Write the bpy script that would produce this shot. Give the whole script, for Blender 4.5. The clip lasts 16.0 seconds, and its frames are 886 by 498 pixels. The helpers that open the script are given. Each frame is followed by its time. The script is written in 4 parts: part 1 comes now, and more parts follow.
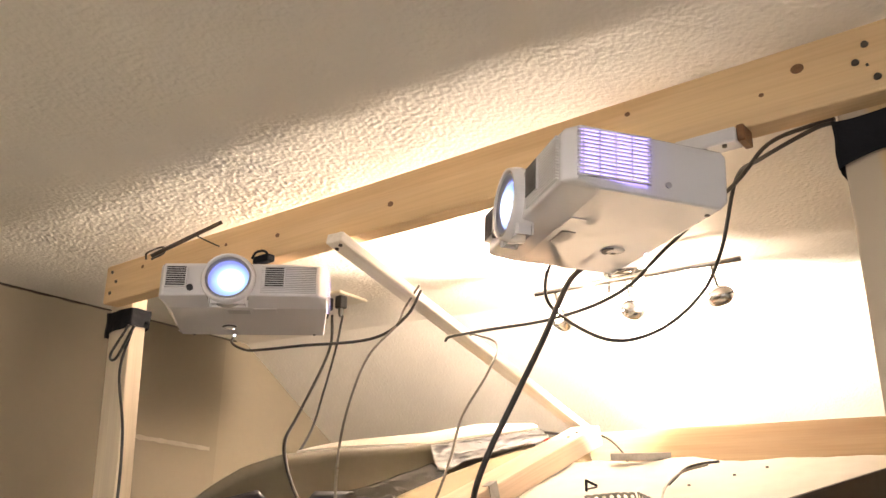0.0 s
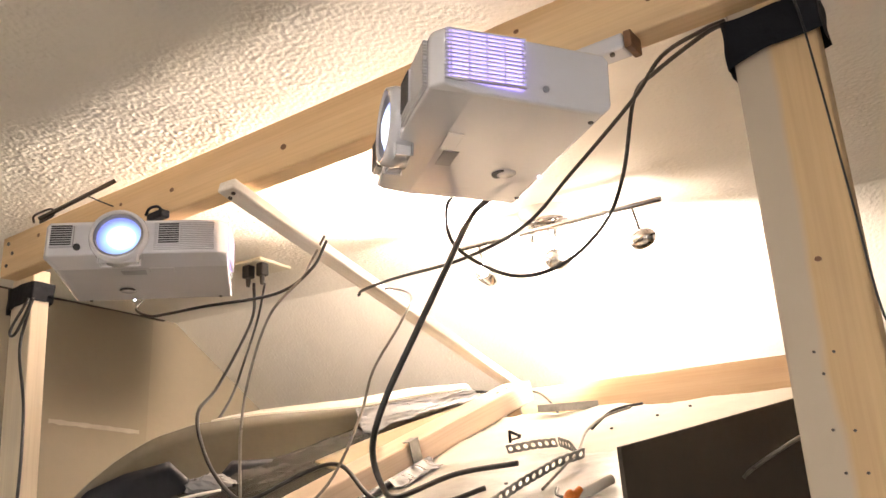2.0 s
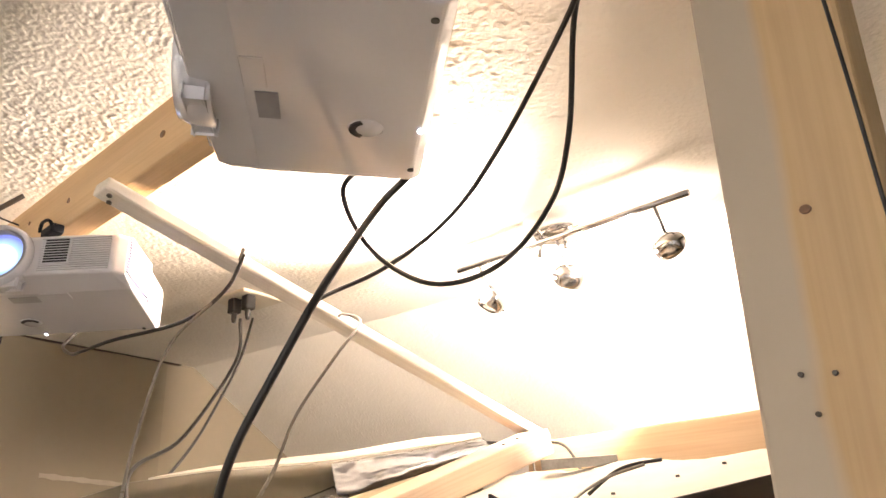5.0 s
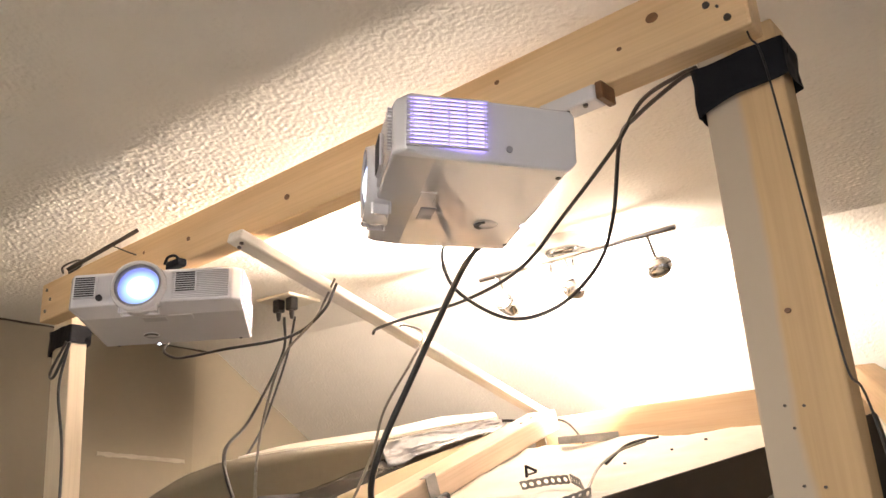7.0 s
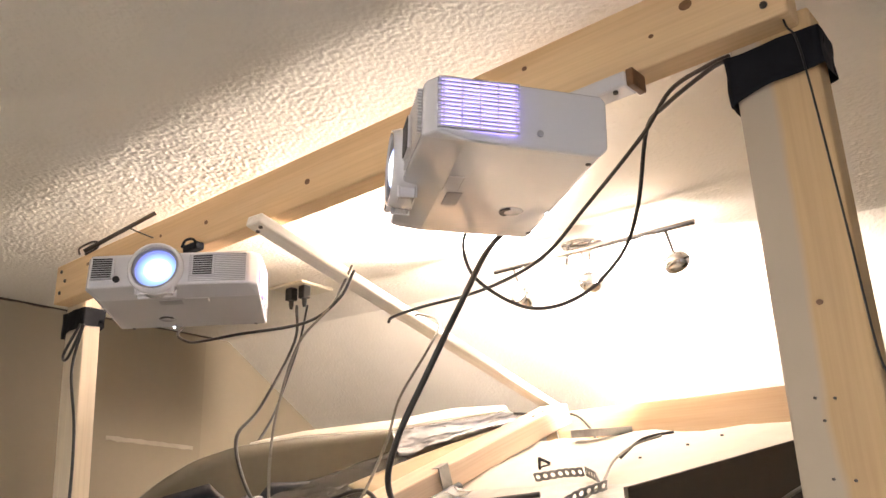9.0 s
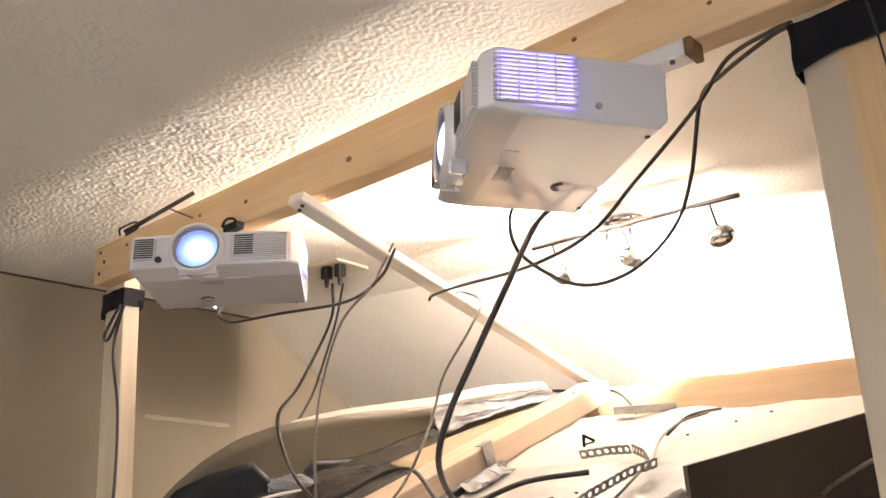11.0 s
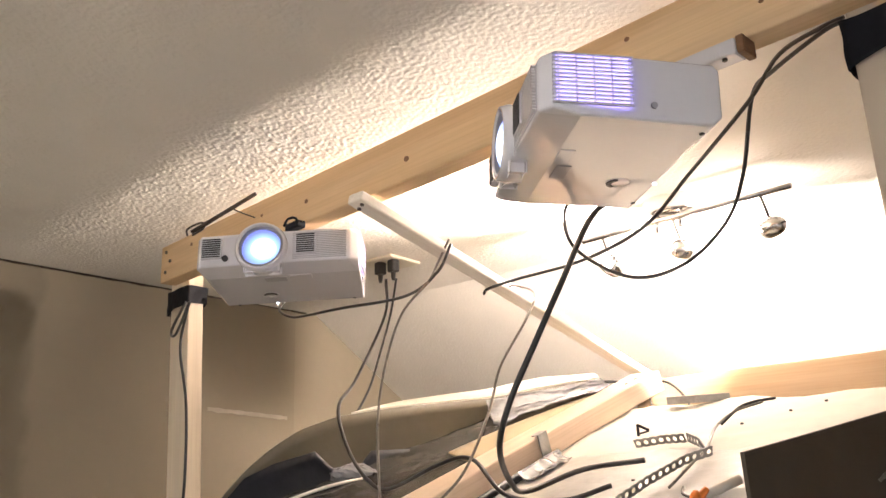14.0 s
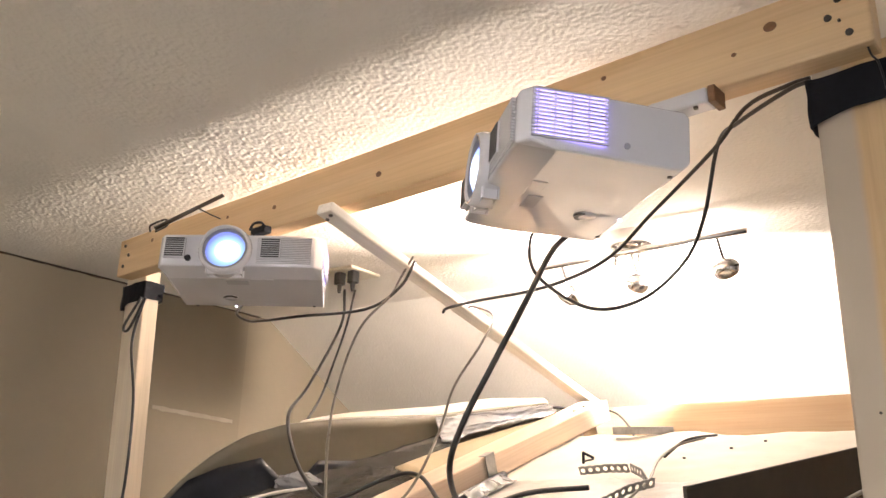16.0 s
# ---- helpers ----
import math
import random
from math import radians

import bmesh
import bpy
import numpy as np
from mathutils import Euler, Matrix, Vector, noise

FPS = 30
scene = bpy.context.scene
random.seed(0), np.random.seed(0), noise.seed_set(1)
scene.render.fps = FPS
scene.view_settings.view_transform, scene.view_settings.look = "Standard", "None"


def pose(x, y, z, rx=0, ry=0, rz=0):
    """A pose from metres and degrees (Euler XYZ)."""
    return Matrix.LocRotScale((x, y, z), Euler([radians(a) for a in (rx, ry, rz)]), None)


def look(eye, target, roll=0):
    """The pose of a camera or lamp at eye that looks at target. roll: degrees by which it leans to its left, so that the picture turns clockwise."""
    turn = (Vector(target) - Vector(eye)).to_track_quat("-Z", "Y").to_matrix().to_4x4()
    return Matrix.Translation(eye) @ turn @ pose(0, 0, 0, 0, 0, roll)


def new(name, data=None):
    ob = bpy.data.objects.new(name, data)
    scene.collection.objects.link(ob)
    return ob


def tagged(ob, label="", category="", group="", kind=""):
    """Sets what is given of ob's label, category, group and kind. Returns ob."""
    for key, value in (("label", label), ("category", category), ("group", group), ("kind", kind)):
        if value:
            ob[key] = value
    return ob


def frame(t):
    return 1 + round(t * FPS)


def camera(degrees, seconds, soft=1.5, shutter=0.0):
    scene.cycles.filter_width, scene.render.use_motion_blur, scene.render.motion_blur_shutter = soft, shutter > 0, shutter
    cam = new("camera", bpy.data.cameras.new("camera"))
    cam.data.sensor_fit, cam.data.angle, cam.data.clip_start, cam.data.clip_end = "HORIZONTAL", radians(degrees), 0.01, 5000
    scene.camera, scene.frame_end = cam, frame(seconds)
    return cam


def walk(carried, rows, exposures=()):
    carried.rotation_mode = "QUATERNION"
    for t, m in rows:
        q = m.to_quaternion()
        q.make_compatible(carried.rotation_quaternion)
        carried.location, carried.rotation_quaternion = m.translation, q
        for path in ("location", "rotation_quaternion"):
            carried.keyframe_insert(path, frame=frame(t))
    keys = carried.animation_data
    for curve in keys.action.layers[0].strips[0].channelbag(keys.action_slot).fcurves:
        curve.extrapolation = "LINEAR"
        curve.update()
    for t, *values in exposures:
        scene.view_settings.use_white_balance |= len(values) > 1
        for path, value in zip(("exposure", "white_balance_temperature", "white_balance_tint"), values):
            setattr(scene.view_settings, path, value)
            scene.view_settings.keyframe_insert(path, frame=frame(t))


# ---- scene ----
cam = camera(57.5, 16.0)
PATH = [
    (0, (0.329, 0.255, 1.879), (-0.849, 1.744, 2.509), 0.6),
    (0.5, (0.324, 0.263, 1.871), (-0.857, 1.765, 2.462), 1.6),
    (1, (0.321, 0.266, 1.87), (-0.863, 1.767, 2.458), 0.6),
    (1.5, (0.345, 0.297, 1.861), (-0.8, 1.82, 2.468), -0.9),
    (2, (0.353, 0.374, 1.83), (-0.755, 1.928, 2.428), -2.8),
    (2.3, (0.337, 0.455, 1.799), (-0.842, 1.964, 2.377), -0.6),
    (2.5, (0.334, 0.674, 1.835), (-0.91, 2.108, 2.465), 1.3),
    (3, (0.32, 0.82, 1.853), (-0.964, 2.161, 2.596), -0.0),
    (3.2, (0.325, 0.836, 1.844), (-0.988, 2.149, 2.588), -0.7),
    (5.3, (0.362, 0.719, 1.865), (-0.934, 2.072, 2.566), -2.0),
    (5.5, (0.375, 0.637, 1.841), (-0.923, 2.034, 2.445), -1.1),
    (6, (0.396, 0.442, 1.847), (-0.816, 1.939, 2.386), 1.0),
    (6.5, (0.405, 0.415, 1.857), (-0.803, 1.939, 2.326), -1.5),
    (7, (0.446, 0.406, 1.868), (-0.773, 1.862, 2.496), -3.3),
    (7.5, (0.447, 0.41, 1.865), (-0.78, 1.858, 2.494), -3.0),
    (8, (0.444, 0.413, 1.862), (-0.785, 1.861, 2.488), -3.6),
    (8.5, (0.436, 0.407, 1.865), (-0.81, 1.833, 2.507), -2.6),
    (9, (0.422, 0.399, 1.859), (-0.809, 1.848, 2.479), -1.9),
    (9.5, (0.399, 0.419, 1.858), (-0.824, 1.908, 2.394), -2.2),
    (9.7, (0.39, 0.415, 1.862), (-0.891, 1.851, 2.407), -2.1),
    (11.8, (0.384, 0.384, 1.866), (-0.901, 1.807, 2.435), -2.0),
    (12, (0.381, 0.384, 1.862), (-0.915, 1.806, 2.408), -1.5),
    (12.5, (0.376, 0.357, 1.859), (-0.949, 1.759, 2.387), -1.7),
    (13, (0.381, 0.356, 1.853), (-0.974, 1.742, 2.347), 0.5),
    (13.5, (0.387, 0.352, 1.855), (-0.982, 1.716, 2.371), -0.8),
    (14, (0.399, 0.345, 1.858), (-0.965, 1.698, 2.413), -2.0),
    (14.5, (0.41, 0.316, 1.869), (-0.898, 1.684, 2.516), 2.0),
    (15, (0.404, 0.316, 1.865), (-0.888, 1.711, 2.486), 2.7),
    (15.5, (0.398, 0.327, 1.864), (-0.887, 1.733, 2.471), 2.6),
    (16, (0.401, 0.321, 1.859), (-0.877, 1.743, 2.448), 1.6),
]
walk(cam, [(t, look(eye, target, roll)) for t, eye, target, roll in PATH],
     [(0, 0.82, 7050, 17), (1.5, 0.82, 7000, 17), (2.5, 0.85, 6550, 17), (3.2, 0.85, 6550, 17), (5.5, 0.78, 6750, 17), (7, 0.82, 6700, 17), (8.5, 0.85, 6550, 17), (12, 0.8, 6400, 17), (16, 0.8, 6350, 17)])

# ---- light ----
world = bpy.data.worlds.new("world")
scene.world = world
world.use_nodes = True
world.node_tree.nodes["Background"].inputs[0].default_value = (0.9, 0.8, 0.65, 1)
world.node_tree.nodes["Background"].inputs[1].default_value = 0.02
CEIL = 2.425


def lamp(name, kind, place, watts, colour, size, turn=None):
    data = bpy.data.lights.new(name, kind)
    data.energy, data.color = watts, colour
    if kind == "AREA":
        data.shape, data.size = "DISK", size
    else:
        data.shadow_soft_size = size
    ob = new(name, data)
    ob.matrix_world = turn if turn else Matrix.Translation(place)
    return ob


WARM = (1.0, 0.86, 0.72)
# place of each halogen head, the way it faces, its reflector's power
HEADS = [((-0.218, 1.860, 2.314), (-0.88, 0.47, 0.02), 75.0), ((-0.408, 1.860, 2.312), (0.22, 0.97, 0.06), 70.0), ((-0.582, 1.848, 2.312), (-0.05, -0.78, 0.36), 80.0)]
for place, way, watts in HEADS:
    w = Vector(way).normalized()
    c = Vector(place) + w * 0.036
    lamp("halogen_bulb", "POINT", c - Vector((0, 0, 0.012)), 1.2, WARM, 0.012)
    spot = lamp("halogen_beam", "SPOT", None, watts, WARM, 0.012, look(c, c + w))
    spot.data.spot_size, spot.data.spot_blend = (radians(104), 0.7) if way[1] > 0 else (radians(130), 0.85)
# fill lamp added under the ceiling behind the camera, no known fixture there
lamp("fill_light", "AREA", None, 7.0, (1.0, 0.90, 0.77), 0.35, look((0.9, -1.8, 2.38), (0.9, -1.8, 0)))
# the pictures that the two projectors throw into the room
for eye, way in (((-0.772, 1.070, 2.260), (0.70, -0.71, -0.16)), ((-0.168, 1.005, 2.236), (-0.60, -0.80, -0.16))):
    spot = lamp("projector_beam", "SPOT", None, 1750.0, (0.93, 0.96, 1.0), 0.015, look(Vector(eye) + Vector(way) * 0.045, Vector(eye) + Vector(way)))
    spot.data.spot_size, spot.data.spot_blend = radians(42), 0.1


# ---- materials ----
def material(name, base, rough=0.6, metal=0.0, vary=0.12, scale=6.0, fine=60.0, bump=0.15, stretch=(1, 1, 1), tint=None, coat=0.0):
    m = bpy.data.materials.new(name)
    m.use_nodes = True
    nt = m.node_tree
    n, l = nt.nodes, nt.links
    b = n["Principled BSDF"]
    b.inputs["Metallic"].default_value = metal
    b.inputs["Coat Weight"].default_value = coat
    co = n.new("ShaderNodeTexCoord")
    mp = n.new("ShaderNodeMapping")
    mp.inputs["Scale"].default_value = stretch
    l.new(co.outputs["Object"], mp.inputs["Vector"])
    big = n.new("ShaderNodeTexNoise")
    big.inputs["Scale"].default_value, big.inputs["Detail"].default_value = scale, 5
    small = n.new("ShaderNodeTexNoise")
    small.inputs["Scale"].default_value, small.inputs["Detail"].default_value = fine, 4
    l.new(mp.outputs[0], big.inputs["Vector"])
    l.new(mp.outputs[0], small.inputs["Vector"])
    mix = n.new("ShaderNodeMix")
    mix.data_type = "RGBA"
    dark = tint or tuple(c * (1 - 2.2 * vary) for c in base)
    mix.inputs["A"].default_value = (*dark, 1)
    mix.inputs["B"].default_value = (*base, 1)
    ramp = n.new("ShaderNodeMapRange")
    ramp.inputs["From Min"].default_value, ramp.inputs["From Max"].default_value = 0.3, 0.62
    add = n.new("ShaderNodeMath")
    add.operation = "MULTIPLY_ADD"
    add.inputs[1].default_value = 0.35
    l.new(small.outputs["Fac"], add.inputs[0])
    sc = n.new("ShaderNodeMath")
    sc.operation = "MULTIPLY"
    sc.inputs[1].default_value = 0.65
    l.new(big.outputs["Fac"], sc.inputs[0])
    l.new(sc.outputs[0], add.inputs[2])
    l.new(add.outputs[0], ramp.inputs["Value"])
    l.new(ramp.outputs[0], mix.inputs["Factor"])
    l.new(mix.outputs["Result"], b.inputs["Base Color"])
    rr = n.new("ShaderNodeMapRange")
    rr.inputs["To Min"].default_value, rr.inputs["To Max"].default_value = max(0.03, rough - 0.1), min(1, rough + 0.1)
    l.new(small.outputs["Fac"], rr.inputs["Value"])
    l.new(rr.outputs[0], b.inputs["Roughness"])
    if bump:
        bp = n.new("ShaderNodeBump")
        bp.inputs["Strength"].default_value, bp.inputs["Distance"].default_value = bump, 0.002
        l.new(small.outputs["Fac"], bp.inputs["Height"])
        l.new(bp.outputs[0], b.inputs["Normal"])
    return m


def glow(name, colour, strength):
    m = bpy.data.materials.new(name)
    m.use_nodes = True
    b = m.node_tree.nodes["Principled BSDF"]
    b.inputs["Base Color"].default_value = (*colour, 1)
    b.inputs["Emission Color"].default_value = (*colour, 1)
    b.inputs["Emission Strength"].default_value = strength
    return m


def wood(name, base, dark, along):
    """Pine: long rings along one axis, fine fibres, soft stains."""
    m = bpy.data.materials.new(name)
    m.use_nodes = True
    n, l = m.node_tree.nodes, m.node_tree.links
    b = n["Principled BSDF"]
    co = n.new("ShaderNodeTexCoord")
    mp = n.new("ShaderNodeMapping")
    mp.inputs["Scale"].default_value = tuple(0.6 if a == along else 9.0 for a in "xyz")
    l.new(co.outputs["Object"], mp.inputs["Vector"])
    rings = n.new("ShaderNodeTexNoise")
    rings.inputs["Scale"].default_value, rings.inputs["Detail"].default_value, rings.inputs["Distortion"].default_value = 2.0, 3, 1.2
    l.new(mp.outputs[0], rings.inputs["Vector"])
    fm = n.new("ShaderNodeMapping")
    fm.inputs["Scale"].default_value = tuple(4 if a == along else 160.0 for a in "xyz")
    l.new(co.outputs["Object"], fm.inputs["Vector"])
    fib = n.new("ShaderNodeTexNoise")
    fib.inputs["Scale"].default_value, fib.inputs["Detail"].default_value = 1.5, 3
    l.new(fm.outputs[0], fib.inputs["Vector"])
    blot = n.new("ShaderNodeTexNoise")
    blot.inputs["Scale"].default_value, blot.inputs["Detail"].default_value = 2.2, 3
    bmap = n.new("ShaderNodeMapping")
    bmap.inputs["Scale"].default_value = tuple(0.8 if a == along else 7.0 for a in "xyz")
    l.new(co.outputs["Object"], bmap.inputs["Vector"])
    l.new(bmap.outputs[0], blot.inputs["Vector"])
    r1 = n.new("ShaderNodeValToRGB")
    r1.color_ramp.elements[0].position, r1.color_ramp.elements[0].color = 0.32, (*dark, 1)
    r1.color_ramp.elements[1].position, r1.color_ramp.elements[1].color = 0.66, (*base, 1)
    l.new(rings.outputs["Fac"], r1.inputs[0])
    mx = n.new("ShaderNodeMix")
    mx.data_type, mx.blend_type = "RGBA", "MULTIPLY"
    mx.inputs["Factor"].default_value = 0.28
    r2 = n.new("ShaderNodeValToRGB")
    r2.color_ramp.elements[0].position, r2.color_ramp.elements[0].color = 0.35, (0.72, 0.68, 0.62, 1)
    r2.color_ramp.elements[1].position, r2.color_ramp.elements[1].color = 0.6, (1, 1, 1, 1)
    l.new(fib.outputs["Fac"], r2.inputs[0])
    l.new(r1.outputs[0], mx.inputs["A"])
    l.new(r2.outputs[0], mx.inputs["B"])
    my = n.new("ShaderNodeMix")
    my.data_type, my.blend_type = "RGBA", "MULTIPLY"
    my.inputs["Factor"].default_value = 0.5
    r3 = n.new("ShaderNodeValToRGB")
    r3.color_ramp.elements[0].position, r3.color_ramp.elements[0].color = 0.35, (0.80, 0.80, 0.86, 1)
    r3.color_ramp.elements[1].position, r3.color_ramp.elements[1].color = 0.62, (1, 1, 1, 1)
    l.new(blot.outputs["Fac"], r3.inputs[0])
    l.new(mx.outputs["Result"], my.inputs["A"])
    l.new(r3.outputs[0], my.inputs["B"])
    l.new(my.outputs["Result"], b.inputs["Base Color"])
    b.inputs["Roughness"].default_value = 0.62
    bp = n.new("ShaderNodeBump")
    bp.inputs["Strength"].default_value, bp.inputs["Distance"].default_value = 0.2, 0.001
    l.new(fib.outputs["Fac"], bp.inputs["Height"])
    l.new(bp.outputs[0], b.inputs["Normal"])
    return m


def heartwood(name, heart, sap):
    """Post timber: a warm heartwood streak with a wavering edge beside greyish sapwood."""
    m = wood(name, heart, tuple(c * 0.84 for c in heart), "z")
    n, l = m.node_tree.nodes, m.node_tree.links
    b = n["Principled BSDF"]
    base = b.inputs["Base Color"].links[0].from_socket
    co = n.new("ShaderNodeTexCoord")
    sep = n.new("ShaderNodeSeparateXYZ")
    l.new(co.outputs["Object"], sep.inputs[0])
    mp = n.new("ShaderNodeMapping")
    mp.inputs["Scale"].default_value = (3.0, 3.0, 2.2)
    l.new(co.outputs["Object"], mp.inputs["Vector"])
    wave = n.new("ShaderNodeTexNoise")
    wave.inputs["Scale"].default_value, wave.inputs["Detail"].default_value = 1.6, 3
    l.new(mp.outputs[0], wave.inputs["Vector"])
    edge = n.new("ShaderNodeMath")
    edge.operation = "MULTIPLY_ADD"
    edge.inputs[1].default_value = 0.05
    l.new(wave.outputs["Fac"], edge.inputs[0])
    l.new(sep.outputs["X"], edge.inputs[2])
    ramp = n.new("ShaderNodeMapRange")
    ramp.inputs["From Min"].default_value, ramp.inputs["From Max"].default_value = 0.052, 0.060
    l.new(edge.outputs[0], ramp.inputs["Value"])
    mix = n.new("ShaderNodeMix")
    mix.data_type = "RGBA"
    mix.inputs["A"].default_value = (*sap, 1)
    l.new(ramp.outputs[0], mix.inputs["Factor"])
    l.new(base, mix.inputs["B"])
    l.new(mix.outputs["Result"], b.inputs["Base Color"])
    return m


def stipple_paint(name, base):
    """Sprayed ceiling texture: relief of small blobs for the parts that are not modelled."""
    m = material(name, base, 0.85, vary=0.04, scale=2.0, fine=9.0, bump=0)
    n, l = m.node_tree.nodes, m.node_tree.links
    co = n.new("ShaderNodeTexCoord")
    no = n.new("ShaderNodeTexNoise")
    no.inputs["Scale"].default_value, no.inputs["Detail"].default_value = 130.0, 3
    l.new(co.outputs["Object"], no.inputs["Vector"])
    bp = n.new("ShaderNodeBump")
    bp.inputs["Strength"].default_value, bp.inputs["Distance"].default_value = 0.6, 0.003
    l.new(no.outputs["Fac"], bp.inputs["Height"])
    l.new(bp.outputs[0], n["Principled BSDF"].inputs["Normal"])
    return m


def wall_paint():
    """Old tan wall with a lighter roller-painted field, ragged at its edges, and a pale plaster stroke."""
    m = material("wall_paint", (0.215, 0.180, 0.122), 0.75, vary=0.05, scale=1.3, fine=30, bump=0.25)
    n, l = m.node_tree.nodes, m.node_tree.links
    b = n["Principled BSDF"]
    base = b.inputs["Base Color"].links[0].from_socket
    co = n.new("ShaderNodeTexCoord")
    no = n.new("ShaderNodeTexNoise")
    no.inputs["Scale"].default_value, no.inputs["Detail"].default_value = 7.0, 4
    l.new(co.outputs["Object"], no.inputs["Vector"])
    sep = n.new("ShaderNodeSeparateXYZ")
    l.new(co.outputs["Object"], sep.inputs[0])

    def edge(out, at, wobble, soft):
        a = n.new("ShaderNodeMath")
        a.operation = "MULTIPLY_ADD"
        a.inputs[1].default_value = wobble
        l.new(no.outputs["Fac"], a.inputs[0])
        l.new(out, a.inputs[2])
        r = n.new("ShaderNodeMapRange")
        r.inputs["From Min"].default_value, r.inputs["From Max"].default_value = at - soft, at + soft
        l.new(a.outputs[0], r.inputs["Value"])
        return r.outputs[0]

    def times(a, c):
        k = n.new("ShaderNodeMath")
        k.operation = "MULTIPLY"
        l.new(a, k.inputs[0])
        l.new(c, k.inputs[1])
        return k.outputs[0]
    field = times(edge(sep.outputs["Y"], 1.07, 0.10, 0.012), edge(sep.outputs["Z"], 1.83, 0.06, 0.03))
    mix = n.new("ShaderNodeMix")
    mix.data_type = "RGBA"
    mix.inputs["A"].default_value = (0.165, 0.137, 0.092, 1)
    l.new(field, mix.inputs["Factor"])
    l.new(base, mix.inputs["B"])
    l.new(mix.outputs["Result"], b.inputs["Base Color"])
    return m


M_CEIL = stipple_paint("ceiling_paint", (0.80, 0.76, 0.68))
M_WALL = wall_paint()
M_WALL_BACK = material("back_wall_paint", (0.240, 0.203, 0.138), 0.75, vary=0.05, scale=1.3, fine=30, bump=0.25)
M_PLAIN = material("white_paint", (0.74, 0.73, 0.71), 0.8, vary=0.03, scale=2, fine=40, bump=0.2)
M_STROKE = material("joint_plaster", (0.34, 0.30, 0.23), 0.9, vary=0.1, scale=12, fine=60, bump=0.4)
# unseen floor, lightened so that it bounces light up to the ceiling
M_FLOOR = material("carpet", (0.46, 0.43, 0.39), 0.95, vary=0.15, scale=3, fine=200, bump=0.5)
M_PINE_X = wood("pine_x", (0.74, 0.54, 0.31), (0.66, 0.45, 0.24), "x")
M_PINE_Z = wood("pine_z", (0.56, 0.45, 0.32), (0.52, 0.36, 0.18), "z")
M_PINE_STREAK = heartwood("pine_streak", (0.60, 0.42, 0.22), (0.45, 0.38, 0.29))
M_PINE_PALE = wood("pine_pale", (0.70, 0.60, 0.45), (0.62, 0.52, 0.38), "z")
M_PINE_STUD = wood("pine_stud", (0.70, 0.56, 0.42), (0.60, 0.46, 0.33), "x")
# pine darkened for the back beam: its weaker light is put into the colour
M_PINE_SHADED = wood("pine_shaded", (0.56, 0.41, 0.25), (0.48, 0.33, 0.19), "x")
M_KNOT = material("knot_wood", (0.20, 0.095, 0.04), 0.5, vary=0.2, scale=60, fine=300)
M_STEEL = material("screw_steel", (0.10, 0.09, 0.08), 0.4, metal=0.8, vary=0.1, scale=40)
M_GALV = material("galvanised_steel", (0.30, 0.30, 0.30), 0.4, metal=0.9, vary=0.15, scale=50, fine=300)
M_CHROME = material("brushed_chrome", (0.52, 0.51, 0.50), 0.18, metal=1.0, vary=0.05, scale=20, bump=0)
M_TAPE = material("black_tape", (0.010, 0.011, 0.015), 0.55, vary=0.2, scale=30, fine=90, bump=0.5)
M_TAPE.node_tree.nodes["Principled BSDF"].inputs["Specular IOR Level"].default_value = 0.12
M_SHELL = material("white_plastic", (0.66, 0.66, 0.70), 0.10, vary=0.015, scale=8, fine=240, bump=0.01, coat=1.0)
M_SHELL.node_tree.nodes["Principled BSDF"].inputs["Coat IOR"].default_value = 1.65
M_GREY = material("grey_plastic", (0.30, 0.30, 0.33), 0.35, vary=0.08, scale=20, fine=200, bump=0.05)
M_DARK = material("dark_slot", (0.02, 0.02, 0.025), 0.5, vary=0.1)
M_CABLE = material("black_rubber", (0.015, 0.014, 0.013), 0.38, vary=0.15, scale=30, fine=200, bump=0.05)
M_WHITE_CABLE = material("grey_white_cable", (0.17, 0.15, 0.125), 0.30, vary=0.15, scale=25, fine=200, bump=0.05)
M_BOARD = material("white_cardboard", (0.66, 0.62, 0.55), 0.65, vary=0.06, scale=5, fine=40, bump=0.3)
M_SHEET = material("white_plastic_sheet", (0.47, 0.45, 0.42), 0.38, vary=0.12, scale=9, fine=70, bump=0.6)
M_TAN = material("hardboard", (0.118, 0.100, 0.066), 0.42, vary=0.08, scale=4, fine=60, bump=0.12)
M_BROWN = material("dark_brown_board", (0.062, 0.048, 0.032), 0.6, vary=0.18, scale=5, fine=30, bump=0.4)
M_BLACK = material("black_plastic_film", (0.010, 0.011, 0.015), 0.34, vary=0.2, scale=10, fine=45, bump=0.5)
M_BLACK.node_tree.nodes["Principled BSDF"].inputs["Specular IOR Level"].default_value = 0.25
M_GREYFILM = material("grey_plastic_film", (0.05, 0.046, 0.04), 0.16, vary=0.2, scale=10, fine=60, bump=0.6)
M_CREAM = material("cream_board", (0.36, 0.29, 0.18), 0.45, vary=0.06, scale=4, fine=60, bump=0.1)
M_FILM = material("clear_film", (0.38, 0.38, 0.39), 0.08, vary=0.1, scale=15, fine=50, bump=0.5, coat=0.6)
M_FILM.node_tree.nodes["Principled BSDF"].inputs["Transmission Weight"].default_value = 0.45
M_WHITE_CORD = material("white_cord", (0.70, 0.67, 0.60), 0.45, vary=0.08, scale=25)
M_BLACKBOARD = material("matt_black", (0.022, 0.02, 0.02), 0.8, vary=0.15, scale=8, bump=0.2)
M_OUTLET = material("ivory_plate", (0.72, 0.66, 0.53), 0.4, vary=0.03, scale=10)


